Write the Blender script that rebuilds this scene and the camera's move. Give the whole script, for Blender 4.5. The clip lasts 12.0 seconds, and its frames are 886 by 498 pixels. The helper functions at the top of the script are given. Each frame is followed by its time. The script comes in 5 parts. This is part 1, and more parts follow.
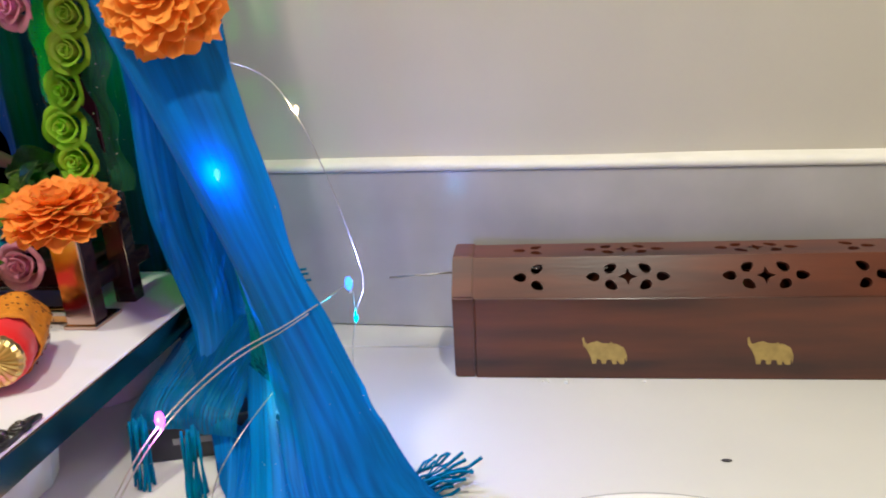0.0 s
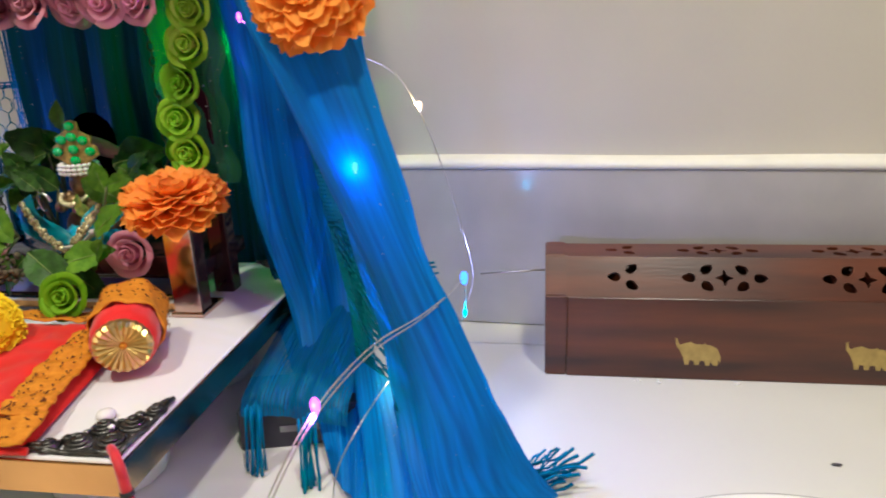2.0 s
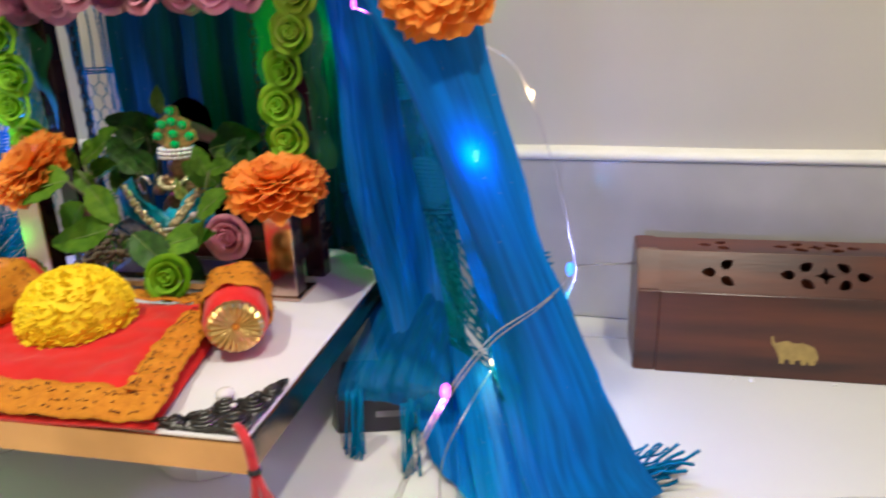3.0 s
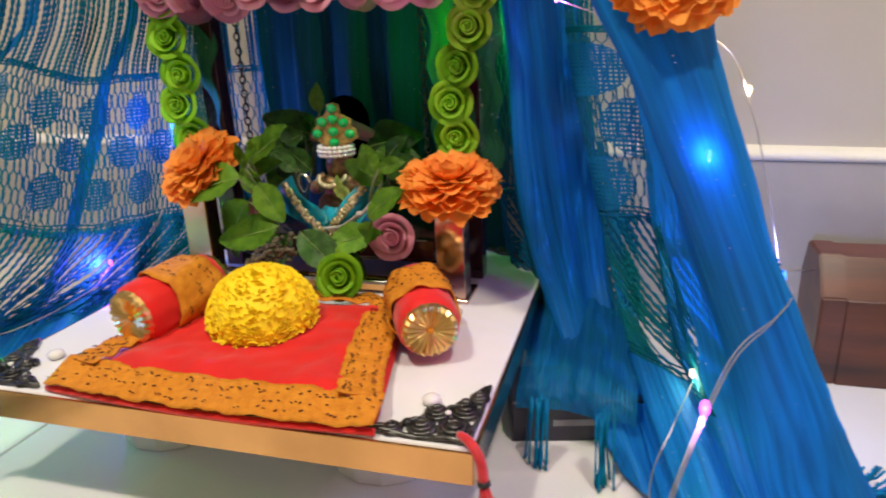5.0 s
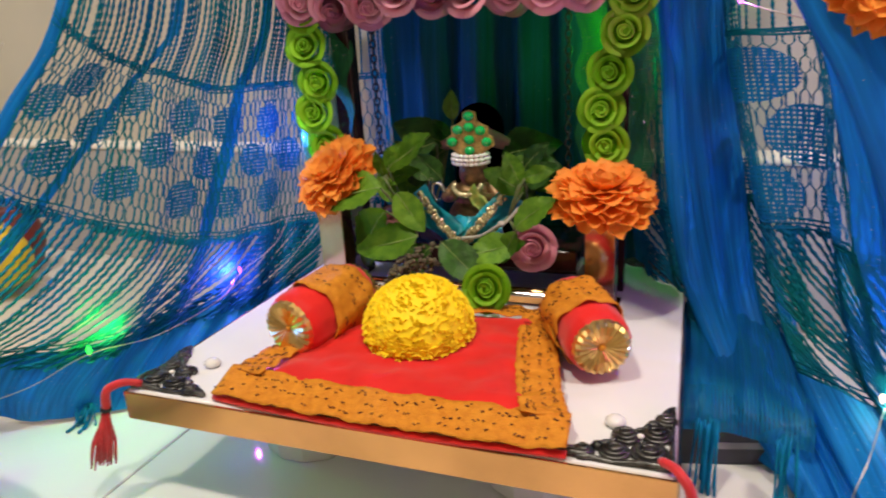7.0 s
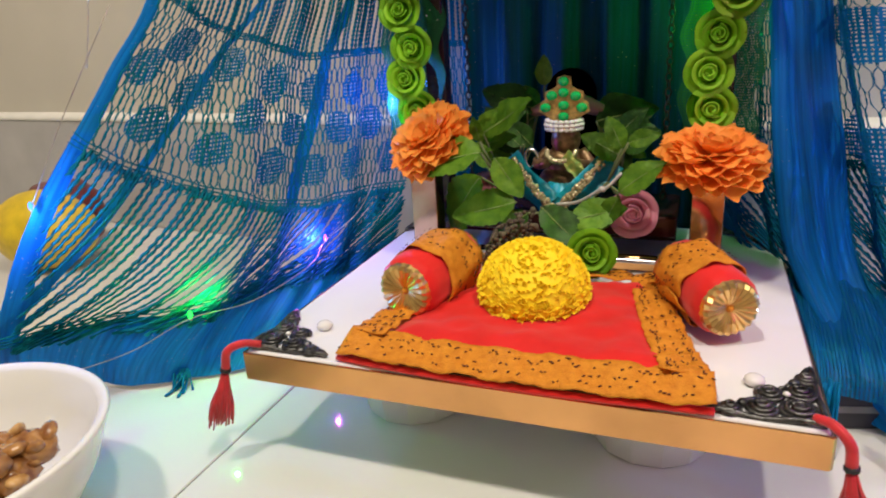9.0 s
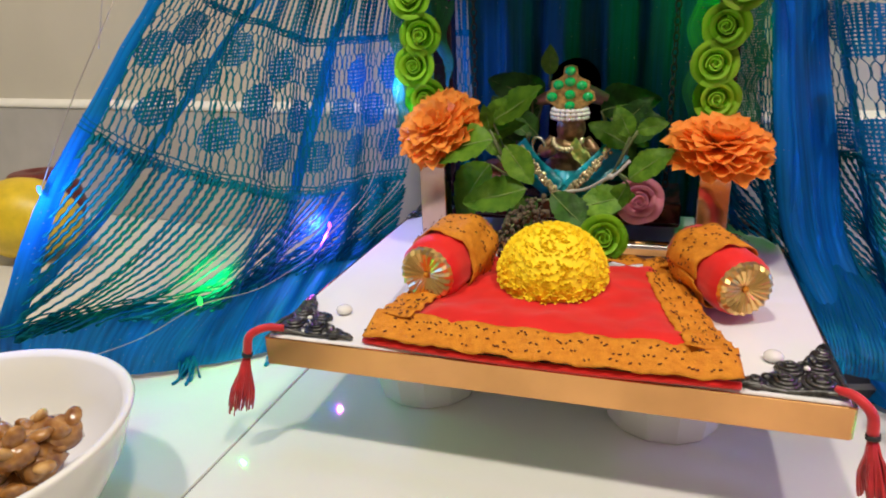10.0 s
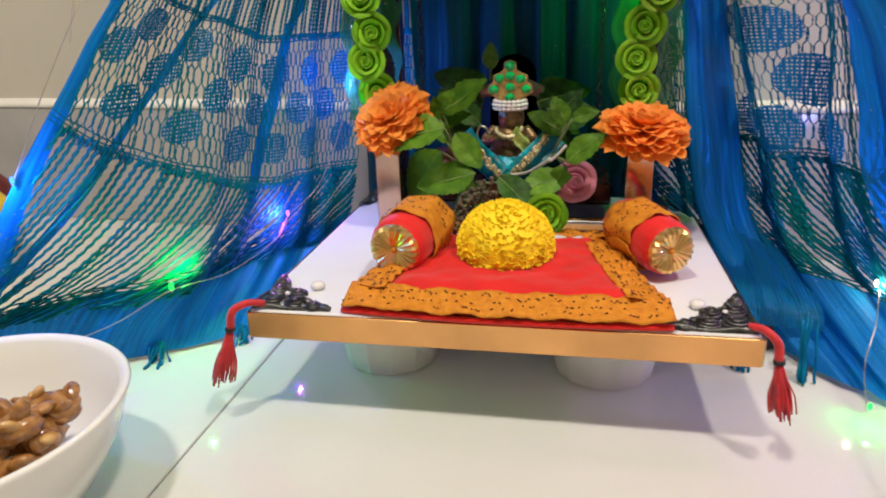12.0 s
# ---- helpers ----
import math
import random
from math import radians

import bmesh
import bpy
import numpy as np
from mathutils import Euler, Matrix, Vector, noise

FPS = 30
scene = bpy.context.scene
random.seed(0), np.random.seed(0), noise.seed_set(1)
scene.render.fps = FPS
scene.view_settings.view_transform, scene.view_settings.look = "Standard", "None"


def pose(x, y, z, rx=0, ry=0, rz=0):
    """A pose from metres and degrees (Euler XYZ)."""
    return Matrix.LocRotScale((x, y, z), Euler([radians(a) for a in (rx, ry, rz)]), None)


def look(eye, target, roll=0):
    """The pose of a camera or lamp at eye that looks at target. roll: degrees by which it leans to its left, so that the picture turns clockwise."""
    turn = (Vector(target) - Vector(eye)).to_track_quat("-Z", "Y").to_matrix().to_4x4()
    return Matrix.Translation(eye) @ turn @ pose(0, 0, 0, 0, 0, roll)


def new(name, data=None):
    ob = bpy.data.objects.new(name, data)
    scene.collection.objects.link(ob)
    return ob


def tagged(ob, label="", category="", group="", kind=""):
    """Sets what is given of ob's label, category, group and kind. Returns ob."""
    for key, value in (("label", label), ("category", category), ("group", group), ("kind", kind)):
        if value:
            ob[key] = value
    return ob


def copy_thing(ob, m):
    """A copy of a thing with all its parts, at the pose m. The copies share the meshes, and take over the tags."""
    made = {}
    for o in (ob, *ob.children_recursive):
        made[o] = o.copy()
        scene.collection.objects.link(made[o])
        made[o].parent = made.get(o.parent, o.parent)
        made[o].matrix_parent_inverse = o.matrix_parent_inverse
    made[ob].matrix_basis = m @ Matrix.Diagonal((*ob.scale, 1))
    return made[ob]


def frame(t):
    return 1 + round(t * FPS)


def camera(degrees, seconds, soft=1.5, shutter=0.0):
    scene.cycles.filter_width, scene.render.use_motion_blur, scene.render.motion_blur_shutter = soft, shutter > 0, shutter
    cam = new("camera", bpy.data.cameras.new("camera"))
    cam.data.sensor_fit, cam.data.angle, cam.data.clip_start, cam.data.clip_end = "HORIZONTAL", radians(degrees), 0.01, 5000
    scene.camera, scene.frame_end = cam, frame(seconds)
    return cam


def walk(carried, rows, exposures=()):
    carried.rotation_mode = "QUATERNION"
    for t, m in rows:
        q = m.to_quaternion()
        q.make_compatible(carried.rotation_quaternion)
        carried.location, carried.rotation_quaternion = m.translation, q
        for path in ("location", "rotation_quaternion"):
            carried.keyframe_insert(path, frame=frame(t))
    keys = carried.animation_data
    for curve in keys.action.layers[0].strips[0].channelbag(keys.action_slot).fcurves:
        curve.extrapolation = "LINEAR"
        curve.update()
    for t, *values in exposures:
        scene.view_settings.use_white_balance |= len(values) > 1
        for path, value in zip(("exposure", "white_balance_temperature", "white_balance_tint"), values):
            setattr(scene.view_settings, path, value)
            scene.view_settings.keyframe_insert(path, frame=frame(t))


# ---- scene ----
import itertools
cam = camera(67.2, 12.0, soft=1.9, shutter=0.75)
PATH = [
    (0, (0.182, 0.166, 0.26), (-0.047, 2.06, -0.341), -3.0),
    (0.5, (0.174, 0.163, 0.261), (-0.085, 2.052, -0.342), -3.1),
    (1, (0.158, 0.161, 0.262), (-0.097, 2.05, -0.346), -2.7),
    (1.5, (0.144, 0.158, 0.261), (-0.124, 2.046, -0.342), -2.5),
    (2, (0.126, 0.154, 0.262), (-0.167, 2.039, -0.339), -2.3),
    (2.5, (0.105, 0.153, 0.264), (-0.201, 2.033, -0.344), -1.9),
    (3, (0.083, 0.147, 0.262), (-0.312, 2.006, -0.36), -1.9),
    (3.2, (0.073, 0.146, 0.261), (-0.354, 1.994, -0.374), -1.8),
    (4.8, (0.004, 0.143, 0.264), (-0.521, 1.968, -0.365), -2.2),
    (5, (-0.004, 0.142, 0.263), (-0.548, 1.963, -0.359), -2.5),
    (5.5, (-0.02, 0.14, 0.265), (-0.579, 1.957, -0.356), -2.6),
    (6, (-0.038, 0.138, 0.268), (-0.623, 1.95, -0.346), -2.6),
    (6.5, (-0.058, 0.136, 0.267), (-0.693, 1.93, -0.348), -2.9),
    (7, (-0.074, 0.133, 0.267), (-0.75, 1.916, -0.336), -3.2),
    (7.5, (-0.089, 0.128, 0.266), (-0.811, 1.89, -0.347), -3.8),
    (9.5, (-0.151, 0.099, 0.257), (-0.818, 1.863, -0.408), -2.6),
    (10, (-0.167, 0.089, 0.256), (-0.755, 1.878, -0.415), -2.3),
    (10.5, (-0.175, 0.078, 0.257), (-0.703, 1.883, -0.422), -2.1),
    (11, (-0.18, 0.065, 0.259), (-0.649, 1.887, -0.42), -2.2),
    (11.5, (-0.183, 0.05, 0.258), (-0.594, 1.884, -0.425), -1.9),
    (12, (-0.184, 0.037, 0.256), (-0.538, 1.885, -0.421), -1.8),
]
walk(cam, [(t, look(eye, target, roll)) for t, eye, target, roll in PATH], exposures=[(0, 0.10, 6350, 4), (3, 0.08, 6380, 5), (5, 0.02, 6700, 9), (7.5, 0.0, 6750, 11), (9.5, 0.0, 6550, 10), (12, 0.02, 6500, 9)])

# ---- world and lights ----
world = bpy.data.worlds.new("world")
world.use_nodes = True
world.node_tree.nodes["Background"].inputs[0].default_value = (0.9, 0.92, 1.0, 1)
world.node_tree.nodes["Background"].inputs[1].default_value = 0.05
scene.world = world


def area_lamp(name, eye, target, size, watts, colour):
    data = bpy.data.lights.new(name, "AREA")
    data.shape, data.size, data.energy, data.color = "DISK", size, watts, colour
    ob = new(name, data)
    ob.matrix_world = look(eye, target)
    return ob


area_lamp("ceiling_lamp", (0.60, -0.25, 2.25), (0.0, 0.5, 0.0), 0.16, 24.5, (1.0, 0.91, 0.79))
area_lamp("ceiling_lamp", (-0.55, -0.30, 2.25), (-0.3, 0.5, 0.0), 0.16, 25, (1.0, 0.91, 0.79))


def led_lamp(place, colour, watts):
    data = bpy.data.lights.new("led_glow", "POINT")
    data.energy, data.color, data.shadow_soft_size = watts, colour, 0.0014
    new("led_glow", data).location = place


# ---- materials ----
def material(name, colour, rough=0.5, metal=0.0, vary=0.15, scale=40.0, bump=0.0, bump_scale=300.0, sheen=0.0, clear=0.0, light=0.0, through_light=0.0, second=None, island=False, stretch=None, spec=0.5):
    m = bpy.data.materials.new(name)
    m.use_nodes = True
    n, l = m.node_tree.nodes, m.node_tree.links
    b = n["Principled BSDF"]
    b.inputs["Roughness"].default_value, b.inputs["Metallic"].default_value = rough, metal
    b.inputs["Specular IOR Level"].default_value = spec
    b.inputs["Sheen Weight"].default_value, b.inputs["Coat Weight"].default_value = sheen, clear
    tc = n.new("ShaderNodeTexCoord")
    big, small = n.new("ShaderNodeTexNoise"), n.new("ShaderNodeTexNoise")
    big.inputs["Scale"].default_value, small.inputs["Scale"].default_value = scale, bump_scale
    big.inputs["Detail"].default_value = 5
    where = tc.outputs["Object"]
    if stretch:
        mp = n.new("ShaderNodeMapping")
        mp.inputs["Scale"].default_value = stretch
        l.new(where, mp.inputs["Vector"])
        where = mp.outputs[0]
    l.new(where, big.inputs["Vector"])
    l.new(where, small.inputs["Vector"])
    mix = n.new("ShaderNodeMix")
    mix.data_type = "RGBA"
    dark = second or tuple(c * (1 - 2 * vary) for c in colour)
    mix.inputs[6].default_value = (*dark, 1)
    mix.inputs[7].default_value = (*(min(1, c * (1 + vary)) if not second else c for c in colour), 1)
    ramp = n.new("ShaderNodeMapRange")
    ramp.inputs[1].default_value, ramp.inputs[2].default_value = 0.3, 0.7
    l.new(big.outputs["Fac"], ramp.inputs[0])
    l.new(ramp.outputs[0], mix.inputs[0])
    out = mix.outputs[2]
    if island:
        geo, hsv = n.new("ShaderNodeNewGeometry"), n.new("ShaderNodeHueSaturation")
        rr = n.new("ShaderNodeMapRange")
        rr.inputs[3].default_value, rr.inputs[4].default_value = 0.85, 1.1
        l.new(geo.outputs["Random Per Island"], rr.inputs[0])
        l.new(rr.outputs[0], hsv.inputs["Value"])
        l.new(out, hsv.inputs["Color"])
        out = hsv.outputs[0]
    l.new(out, b.inputs["Base Color"])
    if bump:
        bm_ = n.new("ShaderNodeBump")
        bm_.inputs["Strength"].default_value, bm_.inputs["Distance"].default_value = bump, 0.001
        l.new(small.outputs["Fac"], bm_.inputs["Height"])
        l.new(bm_.outputs[0], b.inputs["Normal"])
    if light:
        l.new(out, b.inputs["Emission Color"])
        b.inputs["Emission Strength"].default_value = light
    if through_light:
        t = n.new("ShaderNodeBsdfTranslucent")
        s = n.new("ShaderNodeMixShader")
        s.inputs[0].default_value = through_light
        l.new(out, t.inputs[0])
        l.new(b.outputs[0], s.inputs[1])
        l.new(t.outputs[0], s.inputs[2])
        l.new(s.outputs[0], n["Material Output"].inputs[0])
    return m


def weave_material(name, colour, second, holes, warp=300.0, weft=230.0):
    """Loosely woven cloth: UV in metres, small holes between warp and weft."""
    m = material(name, colour, 0.6, vary=0.2, scale=30, second=second, through_light=0.35, bump=0.4, bump_scale=900, spec=0.3)
    n, l = m.node_tree.nodes, m.node_tree.links
    uv = n.new("ShaderNodeUVMap")
    noise_ = n.new("ShaderNodeTexNoise")
    noise_.inputs["Scale"].default_value = 260
    l.new(uv.outputs[0], noise_.inputs["Vector"])
    waves = []
    for axis, freq in (("X", warp), ("Y", weft)):
        sep, mul, sn = n.new("ShaderNodeSeparateXYZ"), n.new("ShaderNodeMath"), n.new("ShaderNodeMath")
        mul.operation, sn.operation = "MULTIPLY", "SINE"
        mul.inputs[1].default_value = freq * 2 * math.pi
        l.new(uv.outputs[0], sep.inputs[0])
        l.new(sep.outputs[axis], mul.inputs[0])
        l.new(mul.outputs[0], sn.inputs[0])
        waves.append(sn)
    mn, add, gt = n.new("ShaderNodeMath"), n.new("ShaderNodeMath"), n.new("ShaderNodeMath")
    mn.operation, add.operation, gt.operation = "MINIMUM", "ADD", "GREATER_THAN"
    l.new(waves[0].outputs[0], mn.inputs[0])
    l.new(waves[1].outputs[0], mn.inputs[1])
    l.new(mn.outputs[0], add.inputs[0])
    l.new(noise_.outputs["Fac"], add.inputs[1])
    l.new(add.outputs[0], gt.inputs[0])
    gt.inputs[1].default_value = holes
    streak, stretch_ = n.new("ShaderNodeTexNoise"), n.new("ShaderNodeMapping")
    stretch_.inputs["Scale"].default_value = (330, 9, 1)
    streak.inputs["Scale"].default_value, streak.inputs["Detail"].default_value = 1.0, 3
    l.new(uv.outputs[0], stretch_.inputs["Vector"])
    l.new(stretch_.outputs[0], streak.inputs["Vector"])
    relief = n.new("ShaderNodeBump")
    relief.inputs["Strength"].default_value, relief.inputs["Distance"].default_value = 0.6, 0.0012
    l.new(streak.outputs["Fac"], relief.inputs["Height"])
    l.new(relief.outputs[0], n["Principled BSDF"].inputs["Normal"])
    for node in n:
        if node.type == "MAP_RANGE":
            l.new(streak.outputs["Fac"], node.inputs[0])
    tr, mixs = n.new("ShaderNodeBsdfTransparent"), n.new("ShaderNodeMixShader")
    surface = n["Material Output"].inputs[0].links[0].from_socket
    l.new(gt.outputs[0], mixs.inputs[0])
    l.new(surface, mixs.inputs[1])
    l.new(tr.outputs[0], mixs.inputs[2])
    l.new(mixs.outputs[0], n["Material Output"].inputs[0])
    return m


WALL = material("wall_paint", (0.60, 0.56, 0.475), 0.55, vary=0.03, scale=6, bump=0.15, bump_scale=120)
LEDGE = material("ledge_paint", (0.82, 0.80, 0.74), 0.5, vary=0.04, scale=25, bump=0.2, bump_scale=150)
SKIRT = material("grey_tile", (0.49, 0.475, 0.46), 0.15, vary=0.06, scale=14, bump=0.02)
TILE = material("white_tile", (0.69, 0.685, 0.65), 0.05, vary=0.03, scale=5, bump=0.01)
GROUT = material("grout", (0.30, 0.28, 0.25), 0.8, vary=0.2, scale=90)
PLAIN = material("room_paint", (0.62, 0.58, 0.52), 0.8, vary=0.03, scale=3)
BOARD = material("white_laminate", (0.84, 0.84, 0.86), 0.09, vary=0.02, scale=12, bump=0.03, bump_scale=500)
GOLD = material("gold_foil", (0.90, 0.48, 0.19), 0.22, 1.0, vary=0.12, scale=18, bump=0.3, bump_scale=22)
BRONZE = material("copper_mirror_strip", (0.64, 0.44, 0.37), 0.14, 1.0, vary=0.08, scale=25, bump=0.08, bump_scale=40)
MAROON = material("dark_maroon_acrylic", (0.035, 0.012, 0.014), 0.12, vary=0.2, scale=20)
PAPER = material("white_paper", (0.80, 0.79, 0.76), 0.7, vary=0.03, scale=30, bump=0.2, bump_scale=200)
SILVER = material("silver_trim", (0.75, 0.73, 0.70), 0.22, 1.0, vary=0.1, scale=60)
PEWTER = material("antique_pewter", (0.14, 0.14, 0.135), 0.38, 0.9, vary=0.4, scale=160, bump=0.5, bump_scale=500)
PEARL = material("pearl", (0.85, 0.83, 0.80), 0.15, vary=0.02, clear=0.5)
RED = material("red_satin", (0.76, 0.016, 0.012), 0.5, vary=0.08, scale=40, sheen=0.3, bump=0.25, bump_scale=90, spec=0.15)
THREAD_RED = material("red_thread", (0.62, 0.012, 0.018), 0.6, vary=0.2, scale=90, sheen=0.3)
BLACK = material("black_thread", (0.012, 0.011, 0.012), 0.6)
LACE = material("orange_lace", (0.76, 0.30, 0.030), 0.6, vary=0.2, scale=220, bump=0.8, bump_scale=900, second=(0.60, 0.20, 0.018), spec=0.15)
LACE_DARK = material("dark_stitch", (0.10, 0.022, 0.006), 0.7)
GOLD_FAN = material("gold_pleats", (0.95, 0.62, 0.24), 0.30, 1.0, vary=0.15, scale=90, bump=0.15)
ORANGE = material("orange_petal", (1.0, 0.45, 0.09), 0.6, vary=0.12, scale=60, through_light=0.3, second=(1.0, 0.36, 0.06), bump=0.25, bump_scale=400, spec=0.15)
YELLOW = material("yellow_petal", (1.0, 0.80, 0.040), 0.6, vary=0.1, scale=70, second=(1.0, 0.72, 0.025), spec=0.15)
GREEN_GAUZE = weave_material("sheer_green_ribbon", (0.03, 0.24, 0.06), (0.01, 0.12, 0.06), 0.70, 640.0, 560.0)
ROLL = material("dusky_pink_cloth", (0.30, 0.15, 0.13), 0.7, vary=0.15, scale=90, bump=0.3, bump_scale=500)
PINK = material("pink_foam", (0.92, 0.42, 0.53), 0.65, vary=0.08, scale=50, through_light=0.15, bump=0.15)
GREEN_FOAM = material("green_foam", (0.34, 0.70, 0.020), 0.6, vary=0.1, scale=50, through_light=0.15, bump=0.15, second=(0.26, 0.58, 0.012))
LEAF = material("basil_leaf", (0.22, 0.41, 0.036), 0.45, scale=5, through_light=0.25, bump=0.6, bump_scale=14, second=(0.10, 0.26, 0.022), spec=0.3)
# Same basil leaf in darker green: shade among the leaves is painted in.
LEAF_SHADED = material("shaded_leaf", (0.075, 0.20, 0.030), 0.45, scale=5, through_light=0.2, bump=0.6, bump_scale=14, second=(0.035, 0.085, 0.022), spec=0.3)
VEIN = material("leaf_vein", (0.26, 0.36, 0.10), 0.5, scale=5, spec=0.3)
STEM = material("leaf_stem", (0.20, 0.24, 0.10), 0.6, vary=0.2)
SEEDHEAD = material("basil_flower_spike", (0.13, 0.10, 0.06), 0.8, vary=0.3, scale=300, island=True)
WOOD = material("dark_rosewood", (0.150, 0.038, 0.015), 0.28, vary=0.2, scale=45, bump=0.05, bump_scale=500, second=(0.032, 0.010, 0.009), stretch=(0.12, 1, 1), spec=0.65)
BRASS = material("brass_inlay", (0.52, 0.38, 0.14), 0.35, 0.7, vary=0.12, scale=120)
CERAMIC = material("white_ceramic", (0.83, 0.82, 0.78), 0.12, vary=0.02, scale=8, clear=0.4)
NUT = material("caramel_nut", (0.52, 0.25, 0.065), 0.2, vary=0.2, scale=140, clear=1.0, second=(0.17, 0.05, 0.012), bump=0.3, bump_scale=300)
NUT_PALE = material("pale_nut", (0.68, 0.42, 0.16), 0.22, vary=0.2, scale=150, clear=0.9, second=(0.42, 0.20, 0.055))
FRUIT_YELLOW = material("yellow_fruit_skin", (0.72, 0.50, 0.02), 0.4, vary=0.1, scale=60, bump=0.1)
FRUIT_RED = material("red_fruit_skin", (0.16, 0.018, 0.015), 0.35, vary=0.25, scale=50)
WIRE = material("silver_wire", (0.66, 0.62, 0.58), 0.3, 0.9, vary=0.1)
BRASS_SKIN = material("dark_brass_figure", (0.30, 0.18, 0.085), 0.35, 0.4, vary=0.3, scale=200)
TURQ = material("turquoise_satin", (0.0, 0.44, 0.56), 0.35, vary=0.2, scale=90, sheen=0.3)
GOLD_BEAD = material("gold_bead_trim", (0.85, 0.70, 0.42), 0.25, 0.6, vary=0.3, scale=400, bump=0.6, bump_scale=700)
CROWN_GOLD = material("worn_gold_plate", (0.66, 0.40, 0.14), 0.35, 0.4, vary=0.3, scale=300, bump=0.6, bump_scale=600)
SCARF = material("brocade", (0.62, 0.56, 0.14), 0.35, 0.3, vary=0.2, scale=260, second=(0.16, 0.42, 0.10), bump=0.5, bump_scale=600)
EMERALD = material("green_stone", (0.0, 0.50, 0.11), 0.08, vary=0.1, clear=1.0)
COTTON = material("cotton_thread", (0.62, 0.60, 0.54), 0.8)
BLUE_THREAD = material("blue_yarn", (0.0, 0.13, 0.36), 0.6, vary=0.2, scale=13, through_light=0.3, second=(0.0, 0.24, 0.24), spec=0.15)
FRINGE = material("fringe_yarn", (0.0, 0.22, 0.46), 0.6, vary=0.2, scale=60, through_light=0.3, spec=0.15)
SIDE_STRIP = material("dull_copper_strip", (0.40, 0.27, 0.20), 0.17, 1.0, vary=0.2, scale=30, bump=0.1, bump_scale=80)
BLUE_CLOTH = weave_material("blue_gauze", (0.0, 0.29, 0.82), (0.0, 0.15, 0.50), 1.56)
# Deeper blue-green than the shawls: shade at the back is put into the colour.
SHADED_CLOTH = weave_material("shaded_blue_gauze", (0.0, 0.105, 0.24), (0.0, 0.085, 0.11), 1.56)
BLUE_DOT = weave_material("blue_dot_weave", (0.0, 0.16, 0.46), (0.0, 0.20, 0.38), 0.66, 430.0, 320.0)
INK = material("box_print", (0.25, 0.24, 0.26), 0.5)
DARKBOX = material("dark_carton", (0.035, 0.032, 0.05), 0.35, vary=0.2, scale=30)


# ---- builders ----
def mesh_from(bm, name, mat, smooth=True):
    me = bpy.data.meshes.new(name)
    bmesh.ops.recalc_face_normals(bm, faces=bm.faces)
    bm.to_mesh(me)
    bm.free()
    for mm in (mat if isinstance(mat, (list, tuple)) else [mat]):
        me.materials.append(mm)
    if smooth:
        me.polygons.foreach_set("use_smooth", [True] * len(me.polygons))
    return me


def part(name, bm, mat, parent, label="", smooth=True):
    ob = new(name, bm if isinstance(bm, bpy.types.Mesh) else mesh_from(bm, name, mat, smooth))
    ob.parent = parent
    if label:
        ob["label"] = label
    return ob


def thing(name, label, category, place=(0, 0, 0), turn=(0, 0, 0), group="", kind=""):
    ob = new(name)
    ob.empty_display_size = 0.01
    ob.matrix_basis = pose(*place, *turn)
    return tagged(ob, label, category, group, kind)


def box(x0, x1, y0, y1, z0, z1, bevel=0.0, seg=2):
    own = bmesh.new()
    bmesh.ops.create_cube(own, size=1)
    for v in own.verts:
        v.co = (x0 + (v.co.x + 0.5) * (x1 - x0), y0 + (v.co.y + 0.5) * (y1 - y0), z0 + (v.co.z + 0.5) * (z1 - z0))
    if bevel:
        bmesh.ops.bevel(own, geom=own.edges[:], offset=bevel, segments=seg, affect="EDGES", profile=0.5)
    return own


def lathe(profile, steps=48):
    bm = bmesh.new()
    rings = []
    for r, z in profile:
        rings.append([bm.verts.new((r * math.cos(a), r * math.sin(a), z)) for a in (2 * math.pi * k / steps for k in range(steps))] if r > 1e-6 else [bm.verts.new((0, 0, z))])
    for a, b in zip(rings, rings[1:]):
        for k in range(steps):
            q = [a[k % len(a)], a[(k + 1) % len(a)], b[(k + 1) % len(b)], b[k % len(b)]]
            q = list(dict.fromkeys(q))
            if len(q) > 2:
                bm.faces.new(q)
    return bm


def tube(points, radius, sides=6, bm=None, smooth_steps=0):
    """A round bar along points; radius may be a function of 0..1."""
    pts = [Vector(p) for p in points]
    if smooth_steps:
        pts = [spline(pts, k / smooth_steps) for k in range(smooth_steps + 1)]
    bm = bm or bmesh.new()
    prev, side = None, Vector((0.3, 0.5, 0.81))
    for i, p in enumerate(pts):
        d = (pts[min(i + 1, len(pts) - 1)] - pts[max(i - 1, 0)]).normalized()
        s = d.cross(side)
        s = s.normalized() if s.length > 1e-4 else d.orthogonal().normalized()
        u = s.cross(d)
        side = u
        r = radius(i / (len(pts) - 1)) if callable(radius) else radius
        ring = [bm.verts.new(p + r * (s * math.cos(a) + u * math.sin(a))) for a in (2 * math.pi * k / sides for k in range(sides))]
        if prev:
            for k in range(sides):
                bm.faces.new((prev[k], prev[(k + 1) % sides], ring[(k + 1) % sides], ring[k]))
        else:
            bm.faces.new(ring[::-1])
        prev = ring
    bm.faces.new(prev)
    return bm


